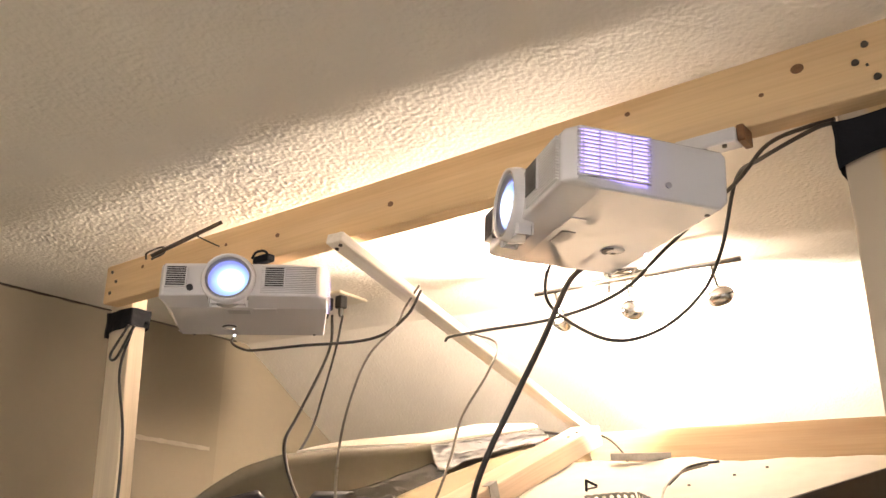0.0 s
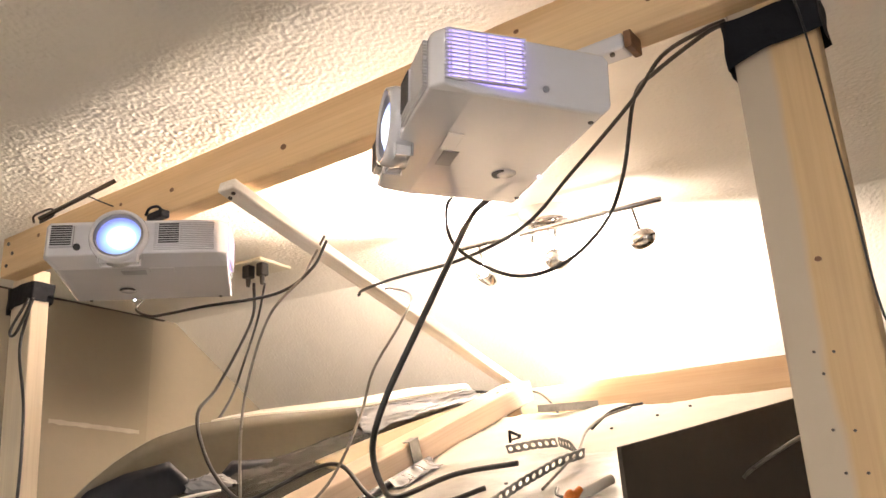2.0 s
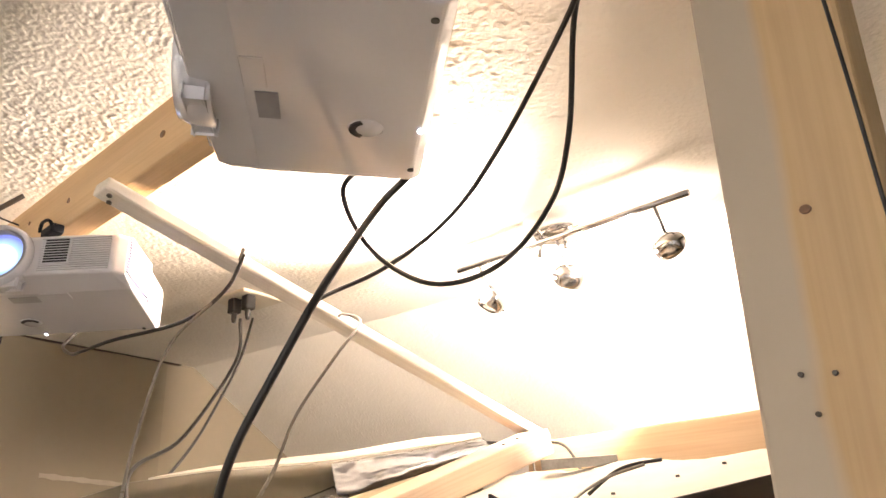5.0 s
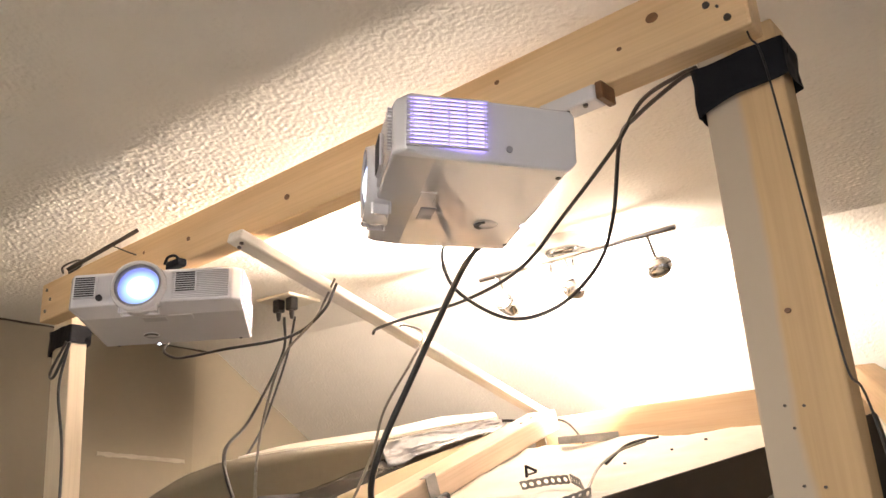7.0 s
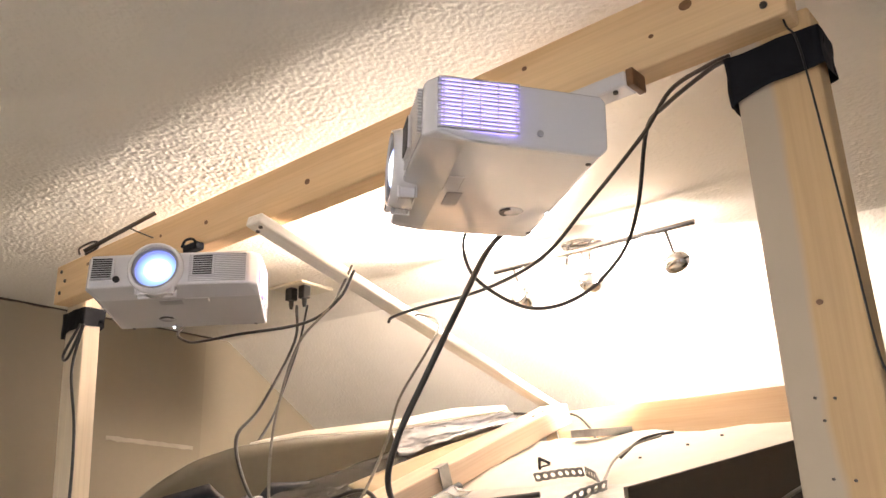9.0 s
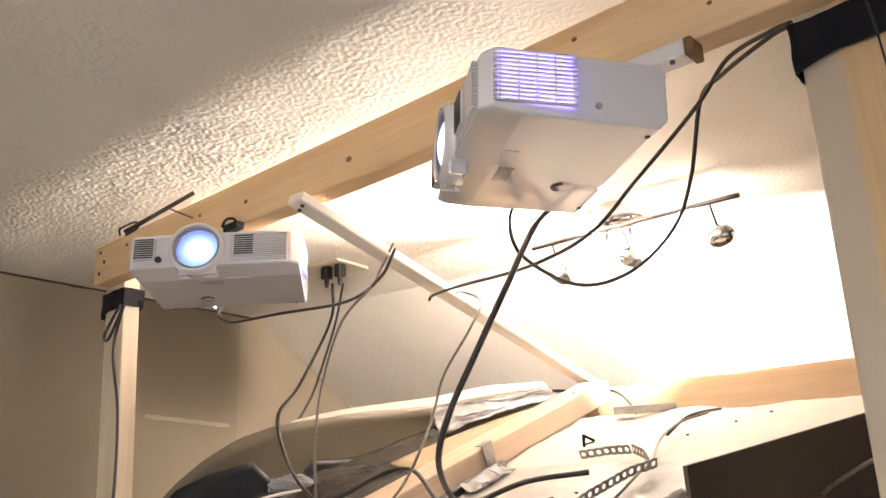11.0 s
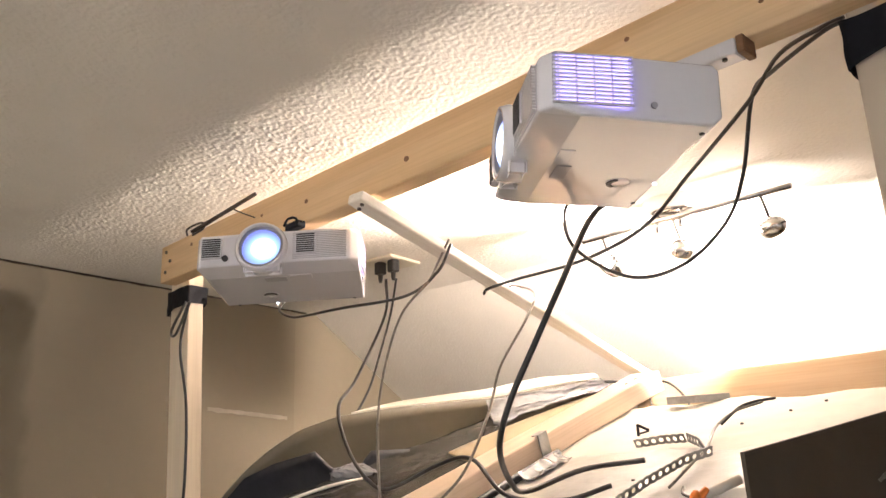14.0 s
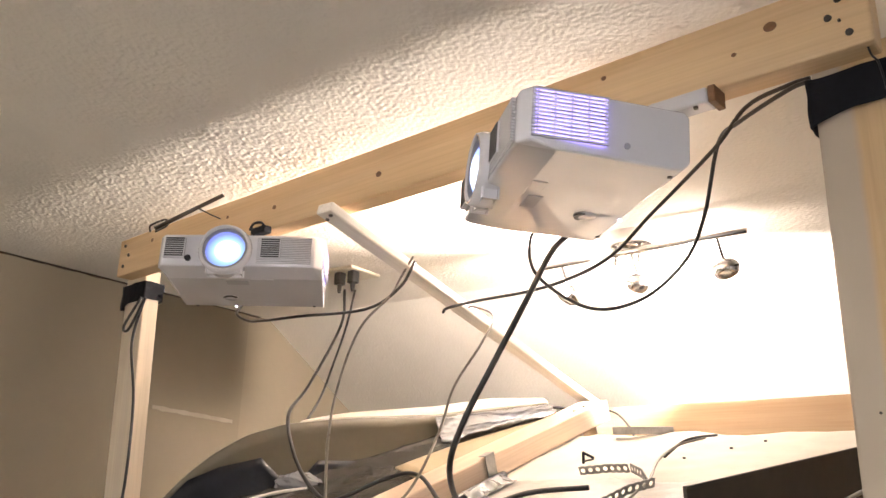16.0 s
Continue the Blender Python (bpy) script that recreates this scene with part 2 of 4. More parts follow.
def lens_light():
    """Front element of a running projector: white hot in the middle, blue-violet towards the rim."""
    m = glow("lens_light", (0.3, 0.5, 1.0), 1.0)
    n, l = m.node_tree.nodes, m.node_tree.links
    co = n.new("ShaderNodeTexCoord")
    mp = n.new("ShaderNodeMapping")
    mp.inputs["Location"].default_value = (-0.15, 0.18, 0)
    mp.inputs["Scale"].default_value = (27, 30, 1)
    gr = n.new("ShaderNodeTexGradient")
    gr.gradient_type = "SPHERICAL"
    l.new(co.outputs["Object"], mp.inputs["Vector"])
    l.new(mp.outputs[0], gr.inputs[0])
    ramp = n.new("ShaderNodeValToRGB")
    ramp.color_ramp.elements[0].color = (0.16, 0.20, 0.55, 1)
    ramp.color_ramp.elements[1].color = (2.2, 2.4, 2.6, 1)
    ramp.color_ramp.elements[1].position = 0.85
    mid = ramp.color_ramp.elements.new(0.35)
    mid.color = (0.30, 0.52, 1.0, 1)
    l.new(gr.outputs["Fac"], ramp.inputs[0])
    b = n["Principled BSDF"]
    l.new(ramp.outputs[0], b.inputs["Emission Color"])
    b.inputs["Emission Strength"].default_value = 1.1
    b.inputs["Base Color"].default_value = (0.02, 0.03, 0.06, 1)
    b.inputs["Roughness"].default_value = 0.06
    return m


M_LENS = lens_light()
M_VENT_LIGHT = glow("vent_light", (0.42, 0.34, 1.0), 1.9)
M_LED = glow("led", (0.75, 0.85, 1.0), 9.0)
M_BULB = glow("bulb", (1.0, 0.86, 0.62), 18.0)
M_ORANGE = material("orange_plastic", (0.75, 0.20, 0.03), 0.4, vary=0.05)
M_RED = material("red_plastic", (0.55, 0.04, 0.03), 0.4, vary=0.05)
M_BLUE = material("blue_plastic", (0.05, 0.05, 0.35), 0.4, vary=0.05)


# ---- building helpers ----
def mesh_of(name, bm, mat, smooth=False):
    me = bpy.data.meshes.new(name)
    bmesh.ops.recalc_face_normals(bm, faces=bm.faces)
    bm.to_mesh(me)
    bm.free()
    me.materials.append(mat)
    if smooth:
        me.polygons.foreach_set("use_smooth", [True] * len(me.polygons))
    return me


def thing(name, label, category, m=None, group="", kind=""):
    ob = new(name)
    ob.empty_display_size = 0.05
    if m:
        ob.matrix_world = m
    return tagged(ob, label, category, group, kind)


def part(name, bm, mat, parent, label="", smooth=False, m=None):
    ob = new(name, mesh_of(name, bm, mat, smooth))
    ob.parent = parent
    if m:
        ob.matrix_basis = m
    return tagged(ob, label)


def solo(name, bm, mat, label, category, m=None, smooth=False, kind="", group=""):
    ob = new(name, mesh_of(name, bm, mat, smooth))
    if m:
        ob.matrix_world = m
    return tagged(ob, label, category, group, kind)


def box(lo, hi, bevel=0.0, seg=1):
    bm = bmesh.new()
    bmesh.ops.create_cube(bm, size=1)
    lo, hi = Vector(lo), Vector(hi)
    for v in bm.verts:
        v.co = Vector([(lo[i] + hi[i]) / 2 + v.co[i] * (hi[i] - lo[i]) for i in range(3)])
    if bevel:
        bmesh.ops.bevel(bm, geom=bm.edges[:], offset=bevel, segments=seg, profile=0.5, affect="EDGES")
    return bm


def cyl(r, depth, n=20, r2=None, m=None, caps=True):
    bm = bmesh.new()
    bmesh.ops.create_cone(bm, cap_ends=caps, segments=n, radius1=r, radius2=r if r2 is None else r2, depth=depth)
    if m:
        bm.transform(m)
    return bm


def along(a, b):
    """Pose whose z runs from a to b, at the middle."""
    a, b = Vector(a), Vector(b)
    return Matrix.Translation((a + b) / 2) @ (b - a).to_track_quat("Z", "Y").to_matrix().to_4x4()


def rod(a, b, r, n=14):
    return cyl(r, (Vector(b) - Vector(a)).length, n, m=along(a, b))


def turned(profile, n=24):
    """A body of revolution about z from (radius, height) pairs."""
    bm = bmesh.new()
    rings = []
    for r, z in profile:
        rings.append([bm.verts.new((r * math.cos(2 * math.pi * k / n), r * math.sin(2 * math.pi * k / n), z)) for k in range(n)])
    for p, q in zip(rings, rings[1:]):
        for k in range(n):
            bm.faces.new((p[k], p[(k + 1) % n], q[(k + 1) % n], q[k]))
    return bm


def join(*bms):
    out = bmesh.new()
    for b in bms:
        me = bpy.data.meshes.new("tmp")
        b.to_mesh(me)
        b.free()
        out.from_mesh(me)
        bpy.data.meshes.remove(me)
    return out


def tube(points, r, n=8, steps=7):
    """A round cable through the points."""
    pts = [Vector(p) for p in points]
    ext = [2 * pts[0] - pts[1]] + pts + [2 * pts[-1] - pts[-2]]
    line = []
    for i in range(1, len(ext) - 2):
        a, b, c, d = ext[i - 1:i + 3]
        for k in range(steps):
            t = k / steps
            line.append(0.5 * ((2 * b) + (c - a) * t + (2 * a - 5 * b + 4 * c - d) * t * t + (3 * b - 3 * c + d - a) * t ** 3))
    line.append(pts[-1])
    bm = bmesh.new()
    rings = []
    side = None
    for i, p in enumerate(line):
        d = (line[min(i + 1, len(line) - 1)] - line[max(i - 1, 0)]).normalized()
        if side is None:
            side = d.orthogonal().normalized()
        side = (side - d * side.dot(d)).normalized()
        up = d.cross(side)
        rings.append([bm.verts.new(p + r * (math.cos(2 * math.pi * k / n) * side + math.sin(2 * math.pi * k / n) * up)) for k in range(n)])
    for p, q in zip(rings, rings[1:]):
        for k in range(n):
            bm.faces.new((p[k], p[(k + 1) % n], q[(k + 1) % n], q[k]))
    bm.faces.new(rings[0])
    bm.faces.new(rings[-1])
    return bm


def sheet(fn, nu, nv, thick=0.0):
    """A grid surface from fn(u, v), u and v from 0 to 1, given thickness."""
    bm = bmesh.new()
    g = [[bm.verts.new(fn(i / nu, j / nv)) for j in range(nv + 1)] for i in range(nu + 1)]
    for i in range(nu):
        for j in range(nv):
            bm.faces.new((g[i][j], g[i + 1][j], g[i + 1][j + 1], g[i][j + 1]))
    if thick:
        bmesh.ops.recalc_face_normals(bm, faces=bm.faces)
        bmesh.ops.solidify(bm, geom=bm.faces[:], thickness=thick)
    return bm


def wob(x, y, z=0.0, s=6.0):
    return noise.noise(Vector((x * s, y * s, z * s)))


def board(length, w, h, warp=0.0012):
    """A sawn board along x from the origin, y deep w, z high h, with eased edges and a slight warp."""
    bm = box((0, 0, 0), (length, w, h))
    bmesh.ops.bisect_plane(bm, geom=bm.verts[:] + bm.edges[:] + bm.faces[:], plane_co=(length / 2, 0, 0), plane_no=(1, 0, 0))
    for k in range(1, 12):
        bmesh.ops.bisect_plane(bm, geom=bm.verts[:] + bm.edges[:] + bm.faces[:], plane_co=(length * k / 12 + 0.001, 0, 0), plane_no=(1, 0, 0))
    sharp = [e for e in bm.edges if len(e.link_faces) == 2 and e.calc_face_angle() > 0.5]
    bmesh.ops.bevel(bm, geom=sharp, offset=0.003, segments=2, profile=0.5, affect="EDGES")
    for v in bm.verts:
        v.co.y += warp * wob(v.co.x, 3.1, h, 3)
        v.co.z += warp * wob(v.co.x, 7.7, w, 3)
    return bm


def screw_heads(parent, places, r=0.0045, facing="y"):
    for p in places:
        bm = cyl(r, 0.003, 10, r2=r * 0.8)
        part("screw", bm, M_STEEL, parent, "dark screw head", m=Matrix.Translation(p) @ (pose(0, 0, 0, 90) if facing == "y" else pose(0, 0, 0)))


def knots(parent, places):
    for x, y, z, r in places:
        bm = cyl(r, 0.002, 14)
        bm.transform(Matrix.Diagonal((1.25, 1, 1, 1)))
        part("knot", bm, M_KNOT, parent, "brown wood knot", m=Matrix.Translation((x, y, z)) @ pose(0, 0, 0, 90))


# ---- the room ----
# Room axes: u runs along the crease where the flat ceiling turns into the roof slope, v towards the eaves.
ROOM = pose(-0.90, 2.055, 0, 0, 0, 6.4)
FALL = 0.61
WALL_U, EAVES_V = -0.955, 2.1


def wall_run(name, a, b, label, mat=None):
    a, b = (ROOM @ Vector((*p, 0)) for p in (a, b))
    d = (b - a).normalized()
    nrm = Vector((-d.y, d.x, 0)) * 0.12
    bm = bmesh.new()
    lo = [a, b, b + nrm, a + nrm]
    vs = [bm.verts.new(p) for p in lo] + [bm.verts.new(p + Vector((0, 0, CEIL + 0.1))) for p in lo]
    for f in ((0, 1, 5, 4), (1, 2, 6, 5), (2, 3, 7, 6), (3, 0, 4, 7), (0, 3, 2, 1), (4, 5, 6, 7)):
        bm.faces.new([vs[i] for i in f])
    return solo(name, bm, mat or M_WALL, label, "wall", kind="structure")


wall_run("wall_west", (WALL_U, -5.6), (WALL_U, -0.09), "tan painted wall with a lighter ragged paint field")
wall_run("wall_west_back", (WALL_U, -0.09), (WALL_U, EAVES_V), "lighter tan painted wall under the roof slope", M_WALL_BACK)
wall_run("knee_wall", (WALL_U - 0.12, EAVES_V), (4.6, EAVES_V), "plain tan painted low wall at the eaves", M_WALL_BACK)
# east and south walls are never in view; white so they bounce light back
wall_run("wall_east", (4.6, EAVES_V), (4.6, -5.6), "unseen wall made white to bounce light", M_PLAIN)
wall_run("wall_south", (4.6, -5.6), (WALL_U - 0.12, -5.6), "unseen wall behind the camera, made white to bounce light", M_PLAIN)
solo("floor", box((-1.2, -5.8, -0.1), (4.8, 2.3, 0)), M_FLOOR, "unseen carpet floor, kept pale to bounce light", "floor", ROOM, kind="structure")


def ceiling():
    """Sprayed ceiling: flat, then sloping down past the crease; modelled blobs where it is seen close by."""
    u0, u1, v0, v1, step = -0.96, 1.48, -1.62, 0.80, 0.0025
    nu, nv = int((u1 - u0) / step), int((v1 - v0) / step)
    rng = np.random.default_rng(5)

    def field(width):
        f = np.fft.rfft2(rng.normal(size=(nu + 1, nv + 1)))
        ku = np.fft.fftfreq(nu + 1)[:, None] / step
        kv = np.fft.rfftfreq(nv + 1)[None, :] / step
        g = np.fft.irfft2(f * np.exp(-2 * (np.pi * width) ** 2 * (ku ** 2 + kv ** 2)), s=(nu + 1, nv + 1))
        return g / g.std()

    def high(v):
        return CEIL - FALL * np.maximum(0, v)
    patchy = np.clip(0.75 + 0.35 * field(0.05), 0.25, 1.3)
    h = (0.00056 * np.clip(field(0.0016) - 0.3, 0, 2.0) + 0.00014 * field(0.0013)) * patchy + 0.0003 * field(0.02)
    iu, iv = np.meshgrid(np.arange(nu + 1), np.arange(nv + 1), indexing="ij")
    fade = np.minimum(1, np.minimum(np.minimum(iu, nu - iu), np.minimum(iv, nv - iv)) / 6)
    gu, gv = u0 + (u1 - u0) * iu / nu, v0 + (v1 - v0) * iv / nv
    co = np.stack([gu, gv, high(gv) - h * fade], -1).reshape(-1, 3)
    a = (iu[:-1, :-1] * (nv + 1) + iv[:-1, :-1]).ravel()
    quads = np.stack([a, a + 1, a + nv + 2, a + nv + 1], -1)
    U = [-1.2, u0, u1, 4.8]
    V = [-5.8, v0, 0.0, v1, 2.3]
    extra, faces = [], []
    for i in range(3):
        for j in range(4):
            if i == 1 and j in (1, 2):
                continue
            k = len(co) + len(extra)
            extra += [(U[p], V[q], float(high(V[q]))) for p, q in ((i, j), (i, j + 1), (i + 1, j + 1), (i + 1, j))]
            faces.append((k, k + 1, k + 2, k + 3))
    for j, (va, vb) in enumerate(((-5.8, 0.0), (0.0, 2.3))):
        k = len(co) + len(extra)
        extra += [(p, q, float(high(q)) + 0.12) for p, q in ((-1.2, va), (4.8, va), (4.8, vb), (-1.2, vb))]
        faces.append((k, k + 1, k + 2, k + 3))
    co = np.concatenate([co, np.array(extra)])
    quads = np.concatenate([quads, np.array(faces)])
    me = bpy.data.meshes.new("ceiling")
    me.vertices.add(len(co))
    me.vertices.foreach_set("co", co.ravel())
    me.loops.add(4 * len(quads))
    me.loops.foreach_set("vertex_index", quads.ravel().astype(np.int32))
    me.polygons.add(len(quads))
    me.polygons.foreach_set("loop_start", np.arange(0, 4 * len(quads), 4, dtype=np.int32))
    me.polygons.foreach_set("use_smooth", np.ones(len(quads), dtype=bool))
    me.update(calc_edges=True)
    me.materials.append(M_CEIL)
    ob = tagged(new("ceiling", me), "white sprayed ceiling with a rough blobby texture, sloping down at the back", "ceiling", kind="structure")
    ob.matrix_world = ROOM


ceiling()

stroke = part("plaster_stroke", sheet(lambda u, v: ROOM @ Vector((WALL_U + 0.0015 + 0.001 * wob(u, v, 0, 9), -0.42 + 0.30 * u, 2.082 - 0.016 * u + 0.012 * v + 0.004 * wob(u * 6, v, 0, 2))), 24, 2, 0.002), M_STROKE, bpy.data.objects["wall_west"], "pale stroke of joint plaster")
# no moulding: a dark brown strip draws the shade of the open gap
solo("trim", sheet(lambda u, v: (WALL_U + 0.0015 + 0.010 * v, -2.2 + 2.15 * u, CEIL - 0.001 - (1 - v) * (0.003 + 0.004 * wob(u * 30, 0.3, 0, 1))), 160, 2), M_BROWN, "ragged dark strip drawn for the shaded gap between wall and ceiling", "trim", ROOM, kind="structure")

# ---- the timber frame ----
BEAM_Z, BEAM_H = 2.311, 0.085
FRAME = pose(-1.312, 1.136, 0, 0, 0, 0.67)
LONG = 1.553

beam = thing("front_beam", "raw pine stud fixed across two posts just under the ceiling", "beam", FRAME @ pose(0, 0, BEAM_Z, 0, -0.4, 0))
part("timber", board(LONG, 0.038, BEAM_H), M_PINE_X, beam)
screw_heads(beam, [(0.025, -0.001, 0.068), (0.044, -0.001, 0.044), (0.025, -0.001, 0.021), (LONG - 0.041, -0.001, 0.041), (LONG - 0.022, -0.001, 0.017), (LONG - 0.029, -0.001, 0.060)], 0.0045)
screw_heads(beam, [(LONG - 0.030, -0.001, 0.034), (0.50, -0.001, 0.012)], 0.0018)
knots(beam, [(0.829, 0.0, 0.036, 0.0045), (0.561, 0.0, 0.040, 0.004), (1.452, 0.0, 0.055, 0.006), (1.409, 0.0, 0.035, 0.0025), (1.24, 0.0, 0.064, 0.003), (0.415, 0.0, 0.052, 0.003), (0.14, 0.0, 0.06, 0.004)])



def post(x, y, w, label, lean=0.0, mat=None):
    """A stud 2.3 m high, its front lower left corner over (x, y) at eye height, leaning sideways by some degrees."""
    ob = thing("post", label, "post", Matrix.Translation((x, y, 2.06)) @ pose(0, 0, 0, 0, lean, 0) @ Matrix.Translation((0, 0, -2.06)))
    bm = board(2.34, 0.038, w)
    bm.transform(Matrix.Translation((w, 0, 0)) @ pose(0, 0, 0, 0, -90, 0))
    part("timber", bm, mat or M_PINE_Z, ob)
    return ob


right_post = post(0.167, 1.188, 0.084, "pale pine stud post with grey sapwood and a brown knot", 0.0, M_PINE_STREAK)
knots(right_post, [(0.045, -0.0003, 2.035, 0.0025)])
screw_heads(right_post, [(0.026, 0.0, 1.948), (0.043, 0.0, 1.946), (0.031, 0.0, 1.927), (0.030, 0.0, 1.876), (0.048, 0.0, 1.874), (0.034, 0.0, 1.838), (0.052, 0.0, 1.837)], 0.0016)
left_post = post(-1.378, 1.205, 0.086, "pale pine stud post at the wall side", -4.0, M_PINE_PALE)
part("bolt", rod((-0.008, 0.02, 2.061), (0.002, 0.02, 2.061), 0.007, 8), M_STEEL, left_post, "dark bolt head")


def tape(name, x, y, w, z0, z1, label):
    """Tape wound round a post, with creases and slanted edges."""
    bm = bmesh.new()
    ring = [(-0.004, -0.004), (w + 0.004, -0.004), (w + 0.004, 0.042), (-0.004, 0.042)]
    n = 12
    pts = []
    for (ax, ay), (bx, by) in zip(ring, ring[1:] + ring[:1]):
        pts += [(ax + (bx - ax) * k / n, ay + (by - ay) * k / n) for k in range(n)]
    rows = []
    for j in range(9):
        t = j / 8
        row = []
        for k, (px, py) in enumerate(pts):
            z = z0 + (z1 - z0) * t + 0.006 * wob(px, py, t, 18) + 0.016 * (px / w - 0.5) * (1 - t)
            o = 0.0025 * (1 + wob(px, z, py, 50))
            cx, cy = w / 2, 0.019
            d = Vector((px - cx, py - cy)).normalized() * o
            row.append(bm.verts.new((px + d.x, py + d.y, z)))
        rows.append(row)
    for p, q in zip(rows, rows[1:]):
        for k in range(len(pts)):
            bm.faces.new((p[k], p[(k + 1) % len(pts)], q[(k + 1) % len(pts)], q[k]))
    bmesh.ops.recalc_face_normals(bm, faces=bm.faces)
    return solo(name, bm, M_TAPE, label, "tape", pose(x, y, 0), smooth=True)


tape("tape_wrap", 0.167, 1.188, 0.084, 2.264, 2.313, "creased black tape wound round the post top")
tape("tape_wrap", -1.396, 1.205, 0.090, 2.268, 2.316, "creased black tape wound round the post by the wall")


def sloped_board(name, a, b, w, h, mat, label, category="board", roll=0.0):
    a, b = Vector(a), Vector(b)
    d = (b - a).normalized()
    side = Vector((0, 0, 1)).cross(d).normalized()
    up = d.cross(side)
    m = Matrix((d, side, up)).transposed().to_4x4()
    m.translation = a
    ob = thing(name, label, category, m @ pose(0, 0, 0, roll))
    bm = board((b - a).length, w, h)
    bm.transform(Matrix.Translation((0, -w / 2, -h)))
    part("timber", bm, mat, ob)
    return ob


M_RAIL = wood("pale_batten", (0.82, 0.78, 0.71), (0.76, 0.70, 0.60), "x")
rail = sloped_board("batten", (-0.580, 1.120, 2.318), (-0.641, 2.058, 2.090), 0.034, 0.018, M_RAIL, "pale batten sloping from the front beam to the back beam", "batten")
for sx, sy in ((0.012, -0.007), (0.020, 0.008)):
    part("screw", cyl(0.0035, 0.003, 10), M_STEEL, rail, "dark screw head", m=Matrix.Translation((sx, sy, -0.019)))
back = thing("back_beam", "raw pine stud at the back, its top edge wavy", "beam", pose(-0.68, 2.052, 1.997, 0, 0, 0.67))
part("timber", board(1.16, 0.038, 0.080, 0.004), M_PINE_SHADED, back)

# ---- the sloping cockpit top ----
SLOPE = 0.348


def deck_z(y):
    return 1.806 + SLOPE * (y - 1.30)


def side_x(y):
    return -0.033 + (y - 1.244) / 4.2


def rim_at(s):
    """The bent left edge: place on the rim s metres along from the back."""
    knots_s = [0.0, 0.06, 0.3, 0.52, 0.65, 0.73, 0.79, 0.84, 0.88, 0.91]
    knots_z = [2.088, 2.076, 2.035, 2.015, 1.996, 1.969, 1.932, 1.890, 1.845, 1.803]
    return Vector((-0.725 - 0.365 * s, 1.965 - 0.912 * s, float(np.interp(s, knots_s, knots_z))))


def film_fn(u, v):
    x = -0.565 + (side_x(1.55) + 0.565) * u
    y = 1.10 + (0.735 + 0.02 * wob(x, 0.4, 0, 5) + 0.03 * (0.5 - u)) * v
    x = -0.565 + (side_x(y) + 0.565) * u
    lift = 0.006 * wob(x, y, 0.3, 9) + 0.003 * wob(x, y, 2.0, 30) + 0.010 * v ** 6 * wob(x, 1.0, 0, 7)
    return (x, y, deck_z(y) - 0.004 + lift)


deck = thing("white_deck", "white cardboard deck, wrinkled, sloping up to the back beam", "deck")
part("upper_sheet", sheet(lambda u, v: film_fn(u, 0.55 + 0.45 * v), 40, 30, 0.003), M_BOARD, deck, smooth=True)


def lower_fn(u, v):
    x, y, z = film_fn(u, 0.62 * v)
    return (x, y + 0.03 * wob(x, 0.2, 0, 8) * v, z + 0.005 + 0.003 * wob(x, y, 7, 45))


part("lower_sheet", sheet(lower_fn, 50, 50, 0.001), M_SHEET, deck, "glossy white plastic sheet over the deck's front", smooth=True)


def wall_low(s):
    p = rim_at(s)
    return min(deck_z(p.y) - 0.05, p.z - 0.06)


def grey_fn(u, v):
    s = 0.30 + 0.58 * (1 - v)
    r = rim_at(s)
    y = r.y
    xr = -0.62 - 0.02 * (1 - v)
    x = r.x + 0.004 + (xr - r.x) * u
    zz = deck_z(y) + 0.05 * (1 - u) ** 2 + 0.006 * wob(x, y, 0.9, 12) + 0.003 * wob(x, y, 4.0, 34)
    return (x, y, zz)


solo("grey_film", sheet(grey_fn, 40, 60, 0.002), M_GREYFILM, "crumpled glossy grey plastic film lying on the sloping deck", "film", smooth=True)


def rim_fn(u, v):
    p = rim_at(0.91 * u)
    bulge = 0.015 * math.sin(math.pi * v)
    z = p.z + (wall_low(0.91 * u) - p.z) * v
    return (p.x - bulge, p.y + bulge * 0.4, z)


hood = thing("bent_hood", "bent tan hardboard sheet curving down at its front", "panel")
part("side_sheet", sheet(rim_fn, 48, 8, 0.004), M_TAN, hood, smooth=True)


def flange_fn(u, v):
    p = rim_at(0.62 * u)
    w = 0.17 * min(1, 0.25 + u / 0.3) * (1 - u) ** 0.6 * v
    return (p.x - w * 0.95, p.y + w, p.z + 0.003 + 0.30 * w)


part("top_flange", sheet(flange_fn, 24, 3, 0.004), M_BOARD, hood, "white painted top edge")


def cream_fn(u, v):
    y = 1.48 + 0.46 * v
    r = rim_at((1.965 - y) / 0.912)
    x0 = r.x + 0.01 + 0.16 * (1 - v) ** 1.5
    x = x0 + (-0.585 - x0) * u
    return (x, y, deck_z(y) + 0.016 + 0.030 * (1 - u) * (1 - v) - 0.010 * math.sin(math.pi * u))


part("inner_panel", sheet(cream_fn, 16, 12, 0.004), M_CREAM, hood, "smooth cream inner panel", smooth=True)


def drape_fn(u, v):
    s = 0.33 + 0.60 * u
    p = rim_at(s)
    top = float(np.interp(s, [0.33, 0.50, 0.58, 0.61, 0.66, 0.70, 0.78, 0.84, 0.93], [1.902, 1.928, 1.926, 1.890, 1.892, 1.926, 1.905, 1.878, 1.775]))
    low = wall_low(s) - 0.01
    z = top + (low - top) * v
    o = 0.010 + 0.03 * v * v + 0.004 * wob(s, v, 0, 16)
    return (p.x + o, p.y - o * 0.4, z)


solo("black_drape", sheet(drape_fn, 60, 10, 0.0006), M_BLACK, "black plastic film hung inside the bent hood", "film", smooth=True)


